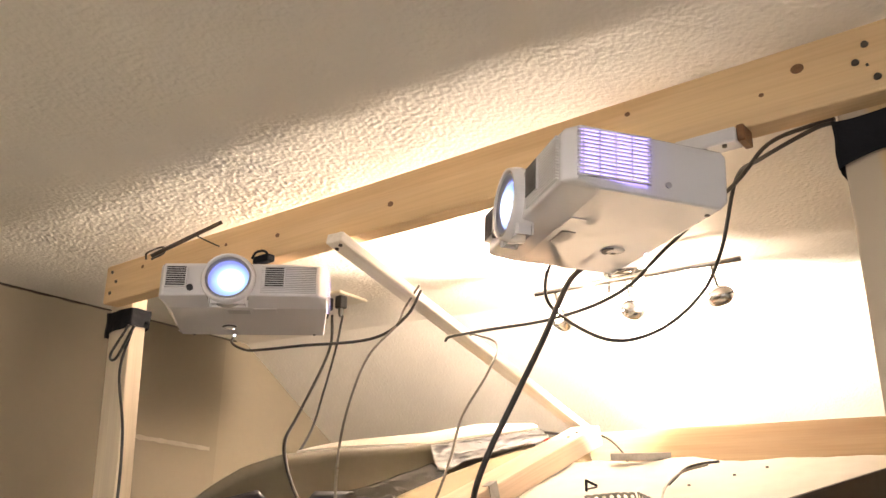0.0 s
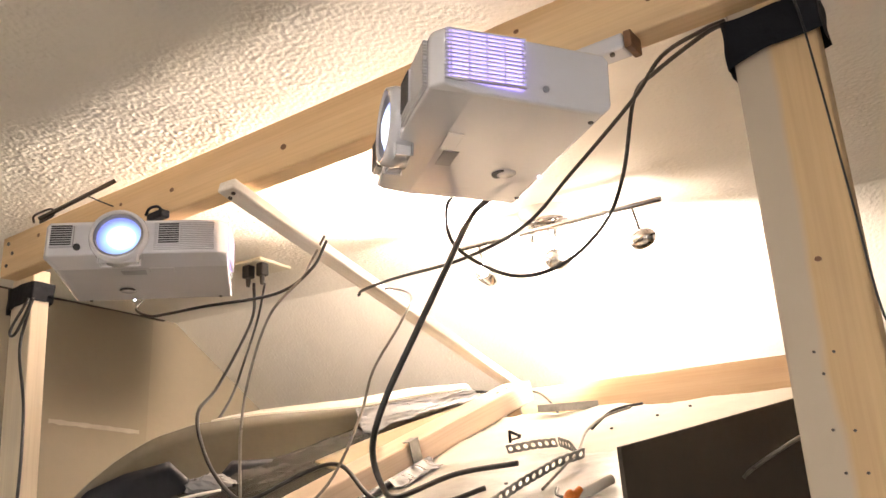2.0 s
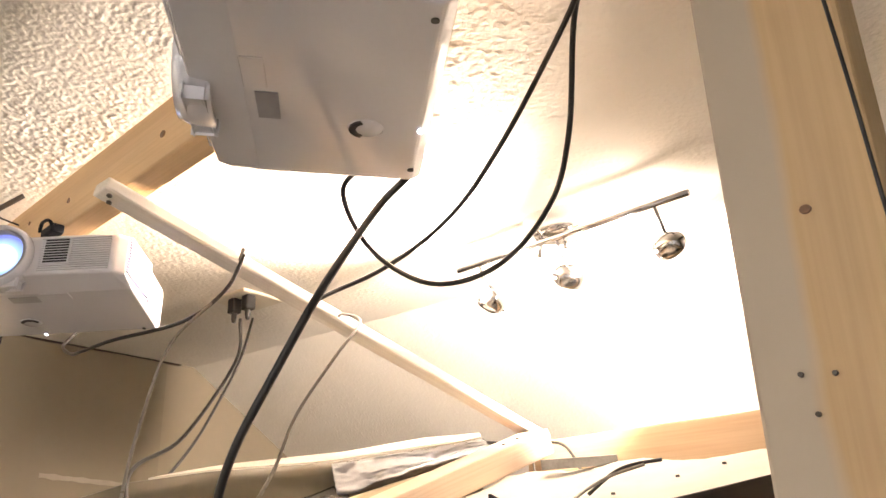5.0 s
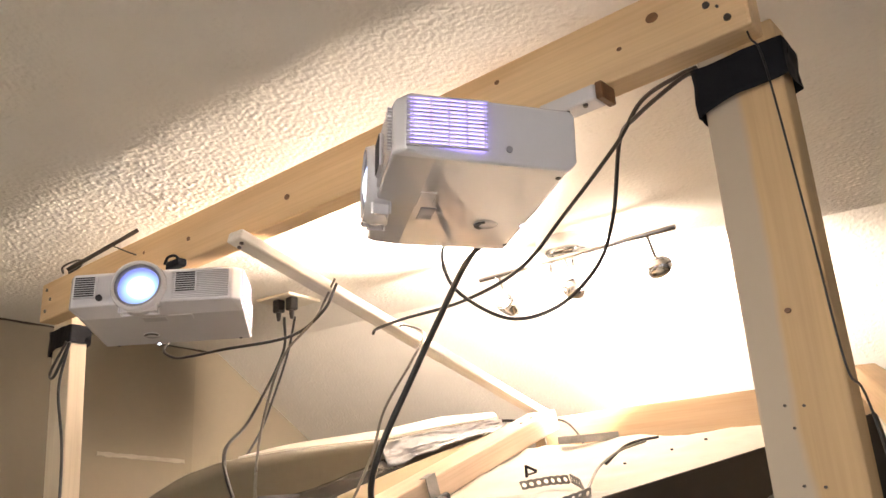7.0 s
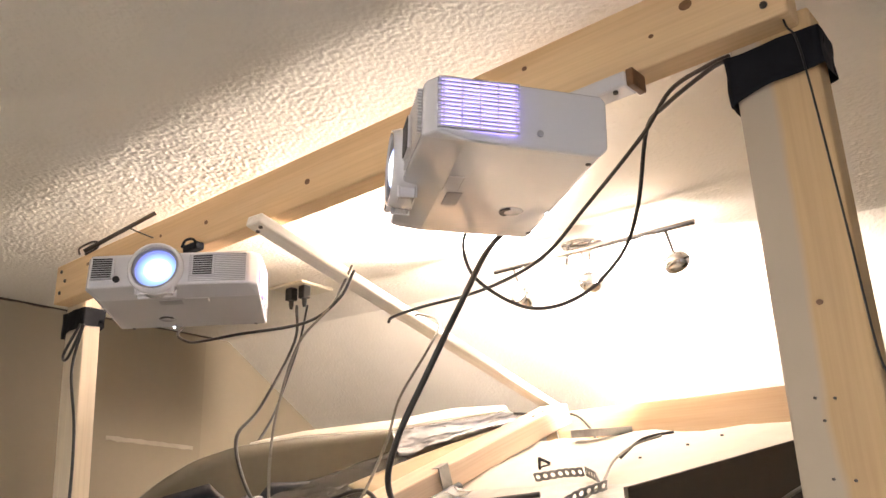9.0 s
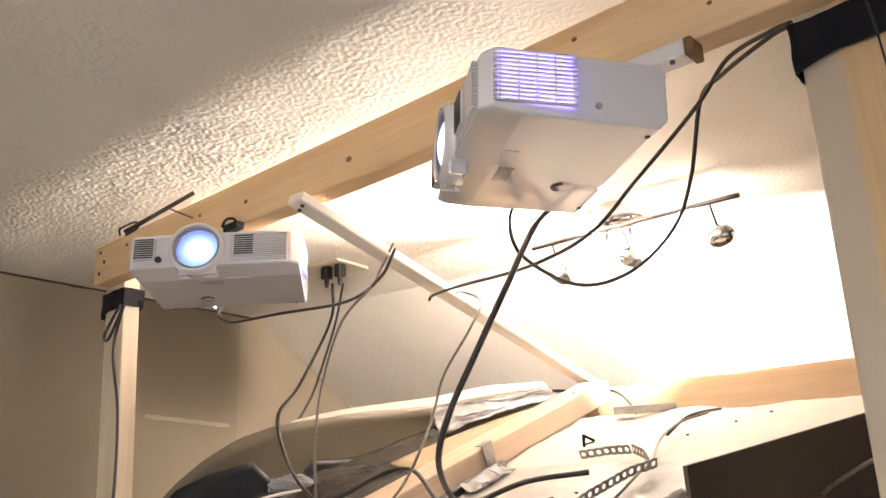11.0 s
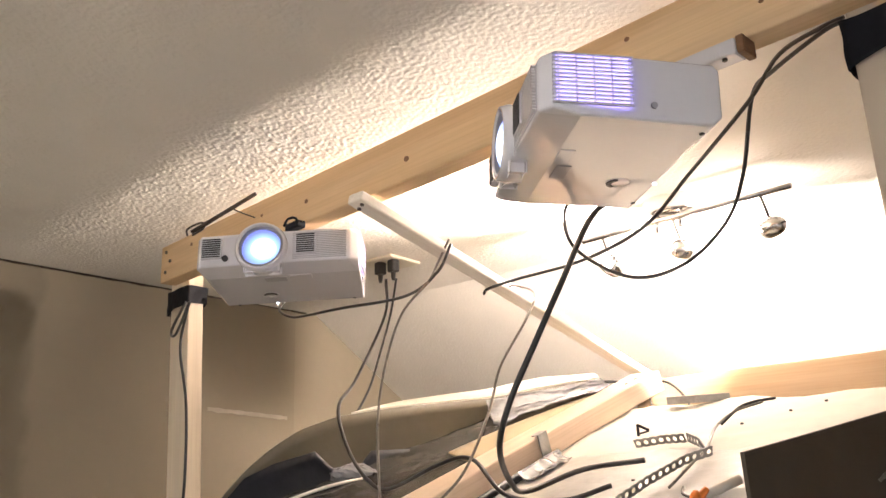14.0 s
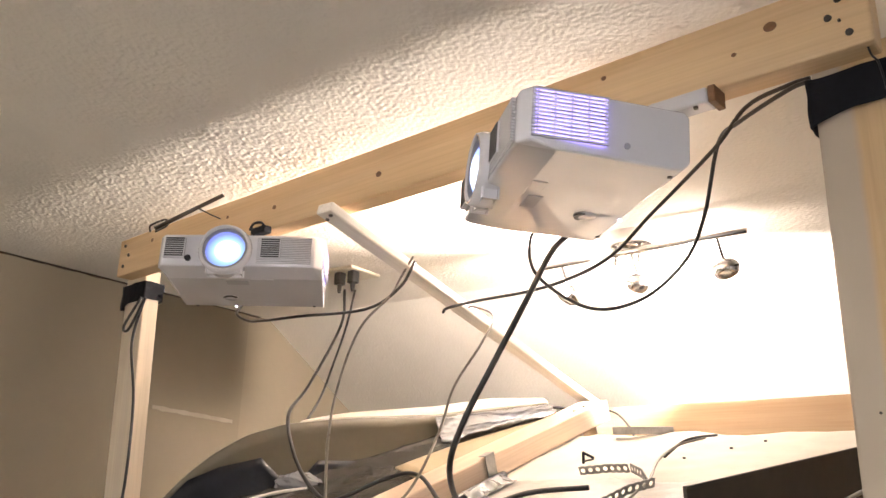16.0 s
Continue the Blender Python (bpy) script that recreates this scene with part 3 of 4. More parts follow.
def foil_fn(u, v):
    p = rim_at(0.31 * (1 - u))
    drop = (0.055 - 0.035 * u) * v + 0.010 * v * wob(u, v, 0, 5)
    o = 0.010 + 0.028 * v + 0.010 * wob(u, v * 0.4, 3, 7) + 0.004 * wob(u, v, 8, 19)
    return (p.x + o, p.y - 0.3 * o, p.z - 0.004 - drop)


solo("clear_flap", sheet(foil_fn, 70, 16, 0.0006), M_FILM, "crinkled clear plastic flap hanging from the hood's edge", "film", smooth=True)

low_beam = sloped_board("deck_stud", (-0.598, 1.968, deck_z(1.968) + 0.045), (-0.607, 1.00, deck_z(1.00) + 0.045), 0.075, 0.045, M_PINE_STUD, "raw pine stud lying down the sloping deck", "stud")


knots(low_beam, [(0.30, -0.0375, -0.02, 0.004), (0.62, -0.0375, -0.028, 0.005)])
for sx in (0.06, 0.10):
    part("screw", cyl(0.0035, 0.003, 10), M_STEEL, low_beam, "dark screw head", m=Matrix.Translation((sx, 0.01, 0.0005)))


def plate_fn(u, v):
    y = 1.20 + 0.78 * u
    top = 1.882 + 0.175 * (y - 1.244)
    return (side_x(y) + 0.004 + 0.004 * wob(y, v, 0, 4), y, top - 0.75 * v)


panel = thing("cockpit_board", "dark brown board closing the side of the cockpit", "panel")
part("board", sheet(lambda u, v: plate_fn(0.035 + 1.0 * u, v), 20, 10, 0.006), M_BROWN, panel)


# ---- projectors ----
def projector(m, W, D, H1, H, slope, lens_x, lens_z, lens_r, label, rear_drop, narrow):
    """Front at y = 0 looking to -y, origin at the front's upper left corner."""
    ob = thing("projector", label, "projector", m, "ceiling projectors")
    bm = bmesh.new()
    sec = [(0.004, 0.0), (0.0, -0.006), (0.0, -H1), (slope, -H), (D - 0.01, -H), (D, -H + 0.01), (D, -rear_drop - 0.006), (D - 0.006, -rear_drop)]
    xs = [(0.0, 0.0), (0.008, 0.010), (W * 0.3, 0.016), (W * 0.7, 0.016), (W - 0.014, 0.012), (W, 0.0)]
    rows = []
    for k, (x, crown) in enumerate(xs):
        end = 0.006 if k in (0, len(xs) - 1) else 0.0
        row = []
        for i, (y, z) in enumerate(sec):
            taper = 0.35 * slope if i in (3, 4) else 0.0
            px = x + (taper if k < 2 else 0.0) - (narrow if k > 3 and i > 3 else 0.0)
            yy = y + (end if i < 3 else 0) - (0.5 * crown if i < 3 else 0)
            row.append(bm.verts.new((px, yy, z)))
        rows.append(row)
    for p, q in zip(rows, rows[1:]):
        for i in range(len(sec)):
            j = (i + 1) % len(sec)
            bm.faces.new((p[i], p[j], q[j], q[i]))
    bm.faces.new(rows[0])
    bm.faces.new(rows[-1][::-1])
    bmesh.ops.recalc_face_normals(bm, faces=bm.faces)
    sharp = [e for e in bm.edges if len(e.link_faces) == 2 and e.calc_face_angle() > 0.45]
    bmesh.ops.bevel(bm, geom=sharp, offset=0.0035, segments=3, profile=0.6, affect="EDGES")
    part("housing", bm, M_SHELL, ob, smooth=False)
    # lens
    lm = Matrix.Translation((lens_x, -0.008, lens_z)) @ pose(0, 0, 0, 90)
    R = lens_r
    ring = part("lens_ring", turned([(R * 1.02, -0.016), (R * 1.22, -0.016), (R * 1.20, 0.003), (R * 1.12, 0.012), (R * 1.04, 0.012), (R * 0.99, 0.008), (R * 0.96, -0.004)], 40), M_SHELL, ob, "glossy white lens surround", True, lm)
    part("lens_barrel", turned([(R * 0.985, 0.008), (R * 0.92, 0.010), (R * 0.90, -0.006), (R * 0.86, -0.008)], 40), M_GREY, ring, "grey lens barrel", True)
    part("lens_glass", turned([(R * 0.90, 0.000), (R * 0.75, 0.006), (R * 0.5, 0.010), (R * 0.25, 0.012), (0.0004, 0.0125)], 36), M_LENS, ring, "glowing blue lens", True)
    part("focus_lever", box((lens_x - R * 0.7, -0.0105, max(lens_z - R * 1.55, -H1 - 0.004)), (lens_x + R * 0.8, 0.006, lens_z - R * 1.12), 0.003, 2), M_SHELL, ob)
    # air vents of the front
    for x0 in (0.012, W * 0.62):
        vent = part("front_vent", box((x0, -0.0125, -H1 * 0.78), (x0 + W * 0.125, -0.003, -H1 * 0.18)), M_SHELL, ob, "slotted vent")
        for k in range(9):
            z = -H1 * 0.75 + k * H1 * 0.066
            part("slot", box((x0 + 0.002, -0.0135, z), (x0 + W * 0.125 - 0.002, -0.0122, z + 0.0022)), M_DARK, vent)
    part("sensor", cyl(0.0055, 0.004, 16, m=pose(lens_x - R * 1.62, -0.011, -H1 * 0.8, 90)), M_DARK, ob, "dark round sensor")
    for k in range(15):
        z = -0.008 - k * (H1 - 0.014) / 14
        part("rib", box((W * 0.60, -0.0105, z - 0.0008), (W - 0.02, -0.0025, z + 0.0004)), M_SHELL, ob)
    # lit vent wrapping round the side
    vent = part("side_vent", box((W - 0.002, 0.010, -H1 * 0.93), (W + 0.0006, D * 0.47, -H1 * 0.08)), M_VENT_LIGHT, ob, "violet glow behind the vent")
    for k in range(13):
        z = -H1 * 0.92 + k * H1 * 0.84 / 12
        part("slat", box((W - 0.001, 0.006, z - 0.0010), (W + 0.0030, D * 0.48, z + 0.0010)), M_SHELL, vent, "thin white slat")
    for k in range(5):
        y = 0.012 + k * (D * 0.46 - 0.012) / 4
        part("mullion", box((W - 0.001, y - 0.0007, -H1 * 0.93), (W + 0.0024, y + 0.0007, -H1 * 0.08)), M_SHELL, vent)
    part("screw", cyl(0.0035, 0.003, 10, m=pose(W - narrow * 0.6 + 0.0002, 0.111, -0.052, 0, 90)), M_GREY, ob, "grey recessed screw")
    # details of the underside
    def below(x, y):
        """Height of the underside at depth y."""
        return -H1 - (H - H1) * y / slope if y < slope else -H
    tilt = math.degrees(math.atan2(H - H1, slope))
    fy, ly, foot_x = 0.70 * D, 0.945 * D, 0.106

    def flat(x, y):
        return Matrix.Translation((x, y, below(x, y))) @ pose(0, 0, 0, -tilt if y < slope else 0)
    part("adjust_foot", turned([(0.0002, -0.0012), (0.013, -0.0012), (0.015, 0.0), (0.015, 0.002)], 24), M_SHELL, ob, "flush round adjusting foot", True, flat(foot_x, fy))
    bm = bmesh.new()
    arc = [(0.014 * math.cos(t), 0.014 * math.sin(t)) for t in np.linspace(1.9, 4.4, 10)]
    arc += [(0.008 * math.cos(t), 0.010 * math.sin(t)) for t in np.linspace(4.4, 1.9, 10)]
    low = [bm.verts.new((x, y, -0.0022)) for x, y in arc]
    top = [bm.verts.new((x, y, 0.001)) for x, y in arc]
    bm.faces.new(low)
    for i in range(len(arc)):
        j = (i + 1) % len(arc)
        bm.faces.new((low[i], low[j], top[j], top[i]))
    part("finger_slot", bm, M_DARK, ob, "dark crescent slot", m=flat(foot_x, fy) @ pose(0, 0, 0, 0, 0, 90))
    part("led", turned([(0.0022, 0), (0.0018, -0.0014), (0.0002, -0.0020)], 10), M_LED, ob, "lit blue-white indicator", m=flat(foot_x + 0.002, ly))
    for k, (sx, sy) in enumerate(((0.62, 0.24), (0.46, 0.28))):
        part("sticker", box((-0.020, -0.009, -0.0012), (0.020, 0.009, 0.0), 0.0005), M_GREY if k else M_SHELL, ob, "small grey sticker", m=flat(W * sx, D * sy))
    under = -H - 0.0006
    for sx, sy in ((0.9, 0.9), (0.12, 0.92)):
        part("screw", cyl(0.003, 0.002, 10), M_DARK, ob, m=Matrix.Translation((W * sx, slope + (D - slope) * sy, under + 0.0005)))
    return ob


P1 = pose(-0.889, 1.005, 2.294, 0, 0, 44.3) @ pose(0, 0, 0, -7.7, -1.4, 0)
P2 = pose(-0.261, 1.108, 2.275, 0, 0, -38.3) @ pose(0, 0, 0, -2.6, 1.0, 0)
for place, label in ((P1, "white projector hung under the beam, lens lit blue"), (P2, "white projector hung under the beam, side vent glowing violet")):
    projector(place, 0.288, 0.184, 0.062, 0.069, 0.035, 0.118, -0.032, 0.039, label, 0.0, 0.010)

# ---- track light on the ceiling ----
track = thing("track_light", "chrome bar light with three halogen heads on the ceiling", "ceiling light", pose(-0.425, 1.868, CEIL))
part("canopy", turned([(0.0003, -0.024), (0.05, -0.024), (0.062, -0.018), (0.066, -0.004), (0.066, 0.0)], 36), M_PLAIN, track, "round white canopy", True)
part("canopy_plate", turned([(0.0003, -0.028), (0.048, -0.028), (0.050, -0.0235), (0.044, -0.0235)], 32), M_CHROME, track, "chrome plate under the canopy", True)
off = Vector((-0.425, 1.868, CEIL))
for dx in (-0.028, 0.028):
    part("stem", rod((dx, -0.03, -0.068), (dx, -0.02, -0.02), 0.004), M_CHROME, track)
A, B = Vector((-0.157, 1.828, 2.375)) - off, Vector((-0.634, 1.822, 2.375)) - off
part("bar", rod(A, B, 0.0055, 16), M_CHROME, track, "thin chrome bar", True)
part("bar", rod(A.lerp(B, 0.42) + Vector((0, 0.02, 0.012)), A.lerp(B, 0.72) + Vector((0, 0.02, 0.012)), 0.004, 12), M_CHROME, track, "", True)
for place, way, watts in HEADS:
    w = Vector(way).normalized()
    c = Vector(place) - off
    q = w.to_track_quat("Z", "Y").to_matrix().to_4x4()
    head = part("head", turned([(0.0004, -0.030), (0.014, -0.028), (0.020, -0.018), (0.022, 0.0), (0.022, 0.014), (0.0205, 0.014), (0.0205, 0.0), (0.016, -0.014), (0.0004, -0.018)], 24), M_CHROME, track, "small chrome spot head", True, Matrix.Translation(c) @ q)
    part("bulb", turned([(0.0003, 0.016), (0.006, 0.014), (0.009, 0.008), (0.007, -0.004), (0.0003, -0.008)], 14), M_BULB, head, "lit halogen bulb", True)
    part("pin", rod((0, 0, -0.040), (0, 0, -0.028), 0.0018, 8), M_STEEL, head)
    k = A + (B - A) * ((c - A).dot(B - A) / (B - A).length_squared)
    part("arm", rod(k, c + Vector((0, 0, 0.012)), 0.0032, 10), M_CHROME, track)

# ---- outlet on the ceiling ----
outlet = thing("ceiling_outlet", "ivory double outlet plate with two black plugs' cords below", "outlet", pose(-1.170, 1.700, CEIL, 0, 0, 6.5))
part("plate", box((-0.058, -0.058, -0.007), (0.058, 0.058, 0.001), 0.003, 2), M_OUTLET, outlet)
for k, (px, py) in enumerate(((-1.170, 1.668), (-1.128, 1.676))):
    plug = thing("plug", "black power plug in the ceiling outlet", "plug", pose(px, py, CEIL - 0.007))
    part("plug_body", box((-0.012, -0.012, -0.034), (0.012, 0.012, 0.0), 0.004, 2), M_CABLE, plug)
    part("strain_relief", turned([(0.007, -0.030), (0.006, -0.045), (0.004, -0.055)], 12), M_CABLE, plug, "", True)

# ---- cables ----
def cable(name, pts, r, mat, label):
    return solo(name, tube(pts, r), mat, label, "cable", smooth=True)


cable("power_cable", [(-0.158, 1.258, 2.263), (-0.199, 1.286, 2.244), (-0.238, 1.276, 2.214), (-0.251, 1.217, 2.117), (-0.280, 1.184, 2.031), (-0.310, 1.162, 1.956), (-0.339, 1.170, 1.900), (-0.386, 1.241, 1.857), (-0.423, 1.321, 1.841), (-0.382, 1.410, 1.870), (-0.284, 1.431, 1.880)], 0.0043, M_CABLE, "thick black power cable hanging from a projector to the deck")
cable("power_cable", [(-1.160, 1.678, 2.373), (-1.162, 1.675, 2.278), (-1.116, 1.545, 2.102), (-0.961, 1.375, 2.016), (-0.901, 1.350, 1.932), (-0.828, 1.340, 1.869), (-0.767, 1.343, 1.850), (-0.666, 1.377, 1.890), (-0.572, 1.360, 1.894), (-0.451, 1.303, 1.837), (-0.331, 1.284, 1.828), (-0.279, 1.332, 1.846)], 0.0038, M_CABLE, "black power cord hanging from the ceiling outlet onto the deck")
cable("power_cable", [(-1.142, 1.698, 2.373), (-1.127, 1.663, 2.271), (-1.073, 1.576, 2.142), (-1.028, 1.511, 2.066), (-1.001, 1.446, 1.997)], 0.0030, M_CABLE, "black power cord hanging from the ceiling outlet")
cable("signal_cable", [(-0.560, 1.312, 2.269), (-0.601, 1.322, 2.236), (-0.592, 1.290, 2.196), (-0.619, 1.248, 2.135), (-0.651, 1.235, 2.040), (-0.652, 1.221, 1.946), (-0.643, 1.217, 1.824)], 0.0023, M_WHITE_CABLE, "thin grey cable hanging in the air to the deck")
cable("signal_cable", [(-0.597, 1.505, 2.216), (-0.567, 1.493, 2.212), (-0.506, 1.475, 2.183), (-0.486, 1.417, 2.122), (-0.511, 1.374, 2.042), (-0.511, 1.340, 1.965), (-0.510, 1.276, 1.873), (-0.572, 1.265, 1.820)], 0.0023, M_WHITE_CABLE, "thin grey cable drooping from the batten")
cable("signal_cable", [(-1.010, 1.277, 2.241), (-1.007, 1.256, 2.212), (-0.961, 1.254, 2.190), (-0.895, 1.246, 2.181), (-0.785, 1.243, 2.175), (-0.631, 1.270, 2.174), (-0.579, 1.300, 2.212), (-0.554, 1.311, 2.259)], 0.0028, M_CABLE, "black signal cable running from the projector")
cable("signal_cable", [(0.162, 1.198, 2.323), (0.136, 1.209, 2.328), (0.074, 1.241, 2.333), (0.019, 1.267, 2.301), (-0.100, 1.319, 2.252), (-0.182, 1.325, 2.198), (-0.304, 1.343, 2.179), (-0.457, 1.367, 2.184), (-0.581, 1.432, 2.200), (-0.603, 1.443, 2.196)], 0.0028, M_CABLE, "black cable drooping from the taped post")
cable("signal_cable", [(0.162, 1.195, 2.318), (0.134, 1.209, 2.322), (0.062, 1.246, 2.318), (0.016, 1.288, 2.317), (-0.027, 1.327, 2.234), (-0.070, 1.347, 2.180), (-0.139, 1.347, 2.137), (-0.206, 1.318, 2.129), (-0.292, 1.312, 2.189), (-0.255, 1.241, 2.223), (-0.221, 1.241, 2.244), (-0.172, 1.240, 2.258)], 0.0028, M_CABLE, "black cable looping from the taped post to the projector")
cable("hanging_cable", [(-1.262, 1.176, 2.266), (-1.304, 1.167, 2.206), (-1.268, 1.160, 2.192), (-1.226, 1.166, 2.255), (-1.240, 1.168, 2.235), (-1.262, 1.169, 2.159), (-1.211, 1.164, 2.034), (-1.188, 1.158, 1.880), (-1.191, 1.152, 1.727), (-1.172, 1.134, 1.247)], 0.0032, M_CABLE, "black cable looped below the tape and down the post")

cable("thin_cable", [(0.225, 1.171, 2.397), (0.232, 1.166, 2.319), (0.242, 1.166, 2.281), (0.253, 1.161, 2.101), (0.260, 1.157, 1.973), (0.273, 1.155, 1.932), (0.295, 1.147, 1.730)], 0.0011, M_CABLE, "thin black wire running down beside the post")

# ---- small fittings on the frame ----
tie = thing("tie_rod", "black metal rod bracing the projector to the beam", "bracket")
part("rod", rod((-0.985, 1.041, 2.334), (-0.895, 1.125, 2.407), 0.0042, 10), M_STEEL, tie, "", True)
part("hook", tube([(-0.997, 1.039, 2.330), (-0.985, 1.033, 2.339), (-0.966, 1.051, 2.351), (-0.973, 1.059, 2.343), (-0.993, 1.047, 2.331)], 0.0022, 6, 5), M_STEEL, tie, "", True)
part("wire", tube([(-0.931, 1.090, 2.380), (-0.914, 1.111, 2.368), (-0.896, 1.125, 2.358)], 0.0016, 6, 4), M_STEEL, tie)
clip = thing("beam_clip", "small black clip between the beam and the projector", "clip", pose(-0.774, 1.134, 2.315))
part("clip_body", box((-0.022, -0.008, -0.010), (0.020, 0.010, 0.004), 0.003, 2), M_TAPE, clip)
part("clip_loop", tube([(-0.02, -0.01, 0.0), (-0.005, -0.013, 0.008), (0.016, -0.012, 0.006), (0.024, -0.008, -0.004)], 0.0025, 6, 5), M_TAPE, clip)
sensor = thing("white_bracket", "white plastic bracket under the beam with a cut wood block", "bracket", pose(0.036, 1.151, 2.322))
part("bracket_body", box((-0.045, -0.012, -0.020), (0.030, 0.016, -0.001), 0.003, 2), M_SHELL, sensor)
part("wood_block", box((0.031, -0.012, -0.022), (0.040, 0.018, -0.001), 0.001), M_KNOT, sensor, "dark cut wood end")
part("screw", rod((0.014, -0.006, -0.023), (0.014, -0.006, -0.019), 0.003, 8), M_STEEL, sensor)
part("screw", rod((-0.01, -0.006, -0.023), (-0.01, -0.006, -0.019), 0.003, 8), M_STEEL, sensor)


# ---- clutter on the deck ----
def on_deck(x, y, up=0.0):
    return Vector((x, y, deck_z(y) + up))


def strap(pts, tilt, label):
    """Perforated steel strap: a chain of eyes with a large hole in each, standing partly on edge."""
    pts = [Vector(p) for p in pts]
    L = sum((b - a).length for a, b in zip(pts, pts[1:]))
    n = int(L / 0.0135)
    bm = bmesh.new()

    def place(s):
        for a, b in zip(pts, pts[1:]):
            d = (b - a).length
            if s <= d or b is pts[-1]:
                return a + (b - a) * (s / d), (b - a).normalized()
            s -= d
    k = 16
    for i in range(n):
        c, d = place((i + 0.5) * L / n)
        up = Vector((0.25, -math.sin(tilt), math.cos(tilt)))
        up = (up - d * up.dot(d)).normalized()
        nr = d.cross(up)
        rings = []
        for side in (0.0006, -0.0006):
            for inner in (False, True):
                ring = []
                for j in range(k):
                    t = 2 * math.pi * j / k
                    r = 0.0042 if inner else 0.0088 / max(0.82, abs(math.sin(t)) ** 0.5)
                    e = 0.5 * L / n * (1 if math.cos(t) > 0 else -1) if (not inner and abs(math.cos(t)) > 0.85) else r * math.cos(t)
                    ring.append(bm.verts.new(c + d * e + up * (r * math.sin(t) * 0.95) + nr * side))
                rings.append(ring)
        for a, b in ((0, 1), (3, 2), (2, 0), (1, 3)):
            for j in range(k):
                bm.faces.new((rings[a][j], rings[a][(j + 1) % k], rings[b][(j + 1) % k], rings[b][j]))
    bmesh.ops.remove_doubles(bm, verts=bm.verts[:], dist=0.0011)
    return solo("perforated_strap", bm, M_GALV, label, "strap")


strap([on_deck(-0.268, 1.325, 0.010), on_deck(-0.252, 1.38, 0.016), on_deck(-0.228, 1.45, 0.020), on_deck(-0.208, 1.497, 0.016)], 0.5, "perforated steel strap lying on the white deck")
strap([on_deck(-0.392, 1.577, 0.008), on_deck(-0.34, 1.585, 0.010), on_deck(-0.290, 1.578, 0.012), on_deck(-0.254, 1.545, 0.014), on_deck(-0.222, 1.505, 0.010)], 0.5, "short end of perforated steel strap on the deck")

anchor = thing("wall_anchor", "black toggle anchor standing on the white deck", "anchor", Matrix.Translation(on_deck(-0.418, 1.645, 0.0)))
part("wing", box((-0.010, -0.003, 0.0), (-0.006, 0.003, 0.022), 0.001), M_TAPE, anchor)
part("wing", rod((-0.008, 0, 0.020), (0.014, 0, 0.010), 0.0026, 8), M_TAPE, anchor)
part("bolt", rod((-0.010, 0, 0.004), (0.014, 0, 0.008), 0.0018, 8), M_STEEL, anchor)

nut = thing("wire_nut", "orange wire connector on white wires", "connector", Matrix.Translation(on_deck(-0.155, 1.338, 0.008)))
part("cap", turned([(0.0003, 0.020), (0.005, 0.019), (0.008, 0.004), (0.0085, 0.0), (0.0003, 0.0)], 12), M_ORANGE, nut, "", True, pose(0, 0, 0, 70, 0, 30))
part("cap", turned([(0.0003, 0.018), (0.004, 0.017), (0.006, 0.004), (0.007, 0.0), (0.0003, 0.0)], 12), M_ORANGE, nut, "", True, pose(0.006, -0.004, 0, -20, 40, 0))
part("sleeve", rod((0.004, 0.004, 0.0), (0.035, 0.055, 0.022), 0.007, 12), M_BOARD, nut, "white plastic sleeve", True)
part("lead", tube([(-0.004, 0, 0), (-0.025, 0.012, 0.006), (-0.036, 0.035, 0.014)], 0.0022, 6, 5), M_CABLE, nut)
cable("loose_cable", [on_deck(-0.222, 1.388, 0.004), on_deck(-0.222, 1.462, 0.012), on_deck(-0.233, 1.529, 0.010), on_deck(-0.258, 1.614, 0.016), on_deck(-0.257, 1.687, 0.018), on_deck(-0.219, 1.715, 0.022)], 0.0022, M_WHITE_CABLE, "loose white wire lying along the deck")
cable("loose_cable", [on_deck(-0.271, 1.659, 0.006), on_deck(-0.255, 1.695, 0.020), on_deck(-0.234, 1.712, 0.024), on_deck(-0.207, 1.739, 0.02)], 0.0026, M_CABLE, "short dark wire end on the deck")

# plate and screws holding the stud
plate = thing("stud_plate", "galvanised steel plate nailed to the stud's side", "bracket", Matrix.Translation((-0.563, 1.545, deck_z(1.545) + 0.022)) @ pose(0, 0, 0, 20, 0, 5.6))
part("plate", box((0.0, -0.016, -0.030), (0.002, 0.016, 0.028), 0.0005), M_GALV, plate)
part("ear", box((-0.014, -0.014, 0.026), (0.001, 0.014, 0.0275), 0.0004), M_GALV, plate)
cable("black_pipe", [on_deck(-0.535, 1.146, 0.006), on_deck(-0.536, 1.329, 0.008), on_deck(-0.546, 1.490, 0.006), on_deck(-0.550, 1.567, 0.004)], 0.008, M_BLACK, "black plastic tube lying beside the stud")


def wrap_fn(u, v):
    x, y = -0.535 + 0.035 * u, 1.43 + 0.11 * v
    return (x, y, deck_z(y) + 0.004 + 0.012 * (1 - u) ** 2 + 0.006 * wob(x, y, 1, 55))


solo("clear_wrap", sheet(wrap_fn, 14, 30, 0.0008), M_FILM, "crumpled clear wrap beside the stud", "film")


def bag_fn(u, v):
    a = 2 * math.pi * u
    r = 0.036 * math.sin(math.pi * (0.04 + 0.92 * v)) * (1 + 0.35 * wob(math.cos(a), math.sin(a), v * 2, 3))
    return (-0.930 + 0.07 * (v - 0.5) + 0.3 * r * math.cos(a), 1.39 + 0.05 * (v - 0.5) + r * math.cos(a), deck_z(1.39) + 0.042 + 0.6 * r * math.sin(a))


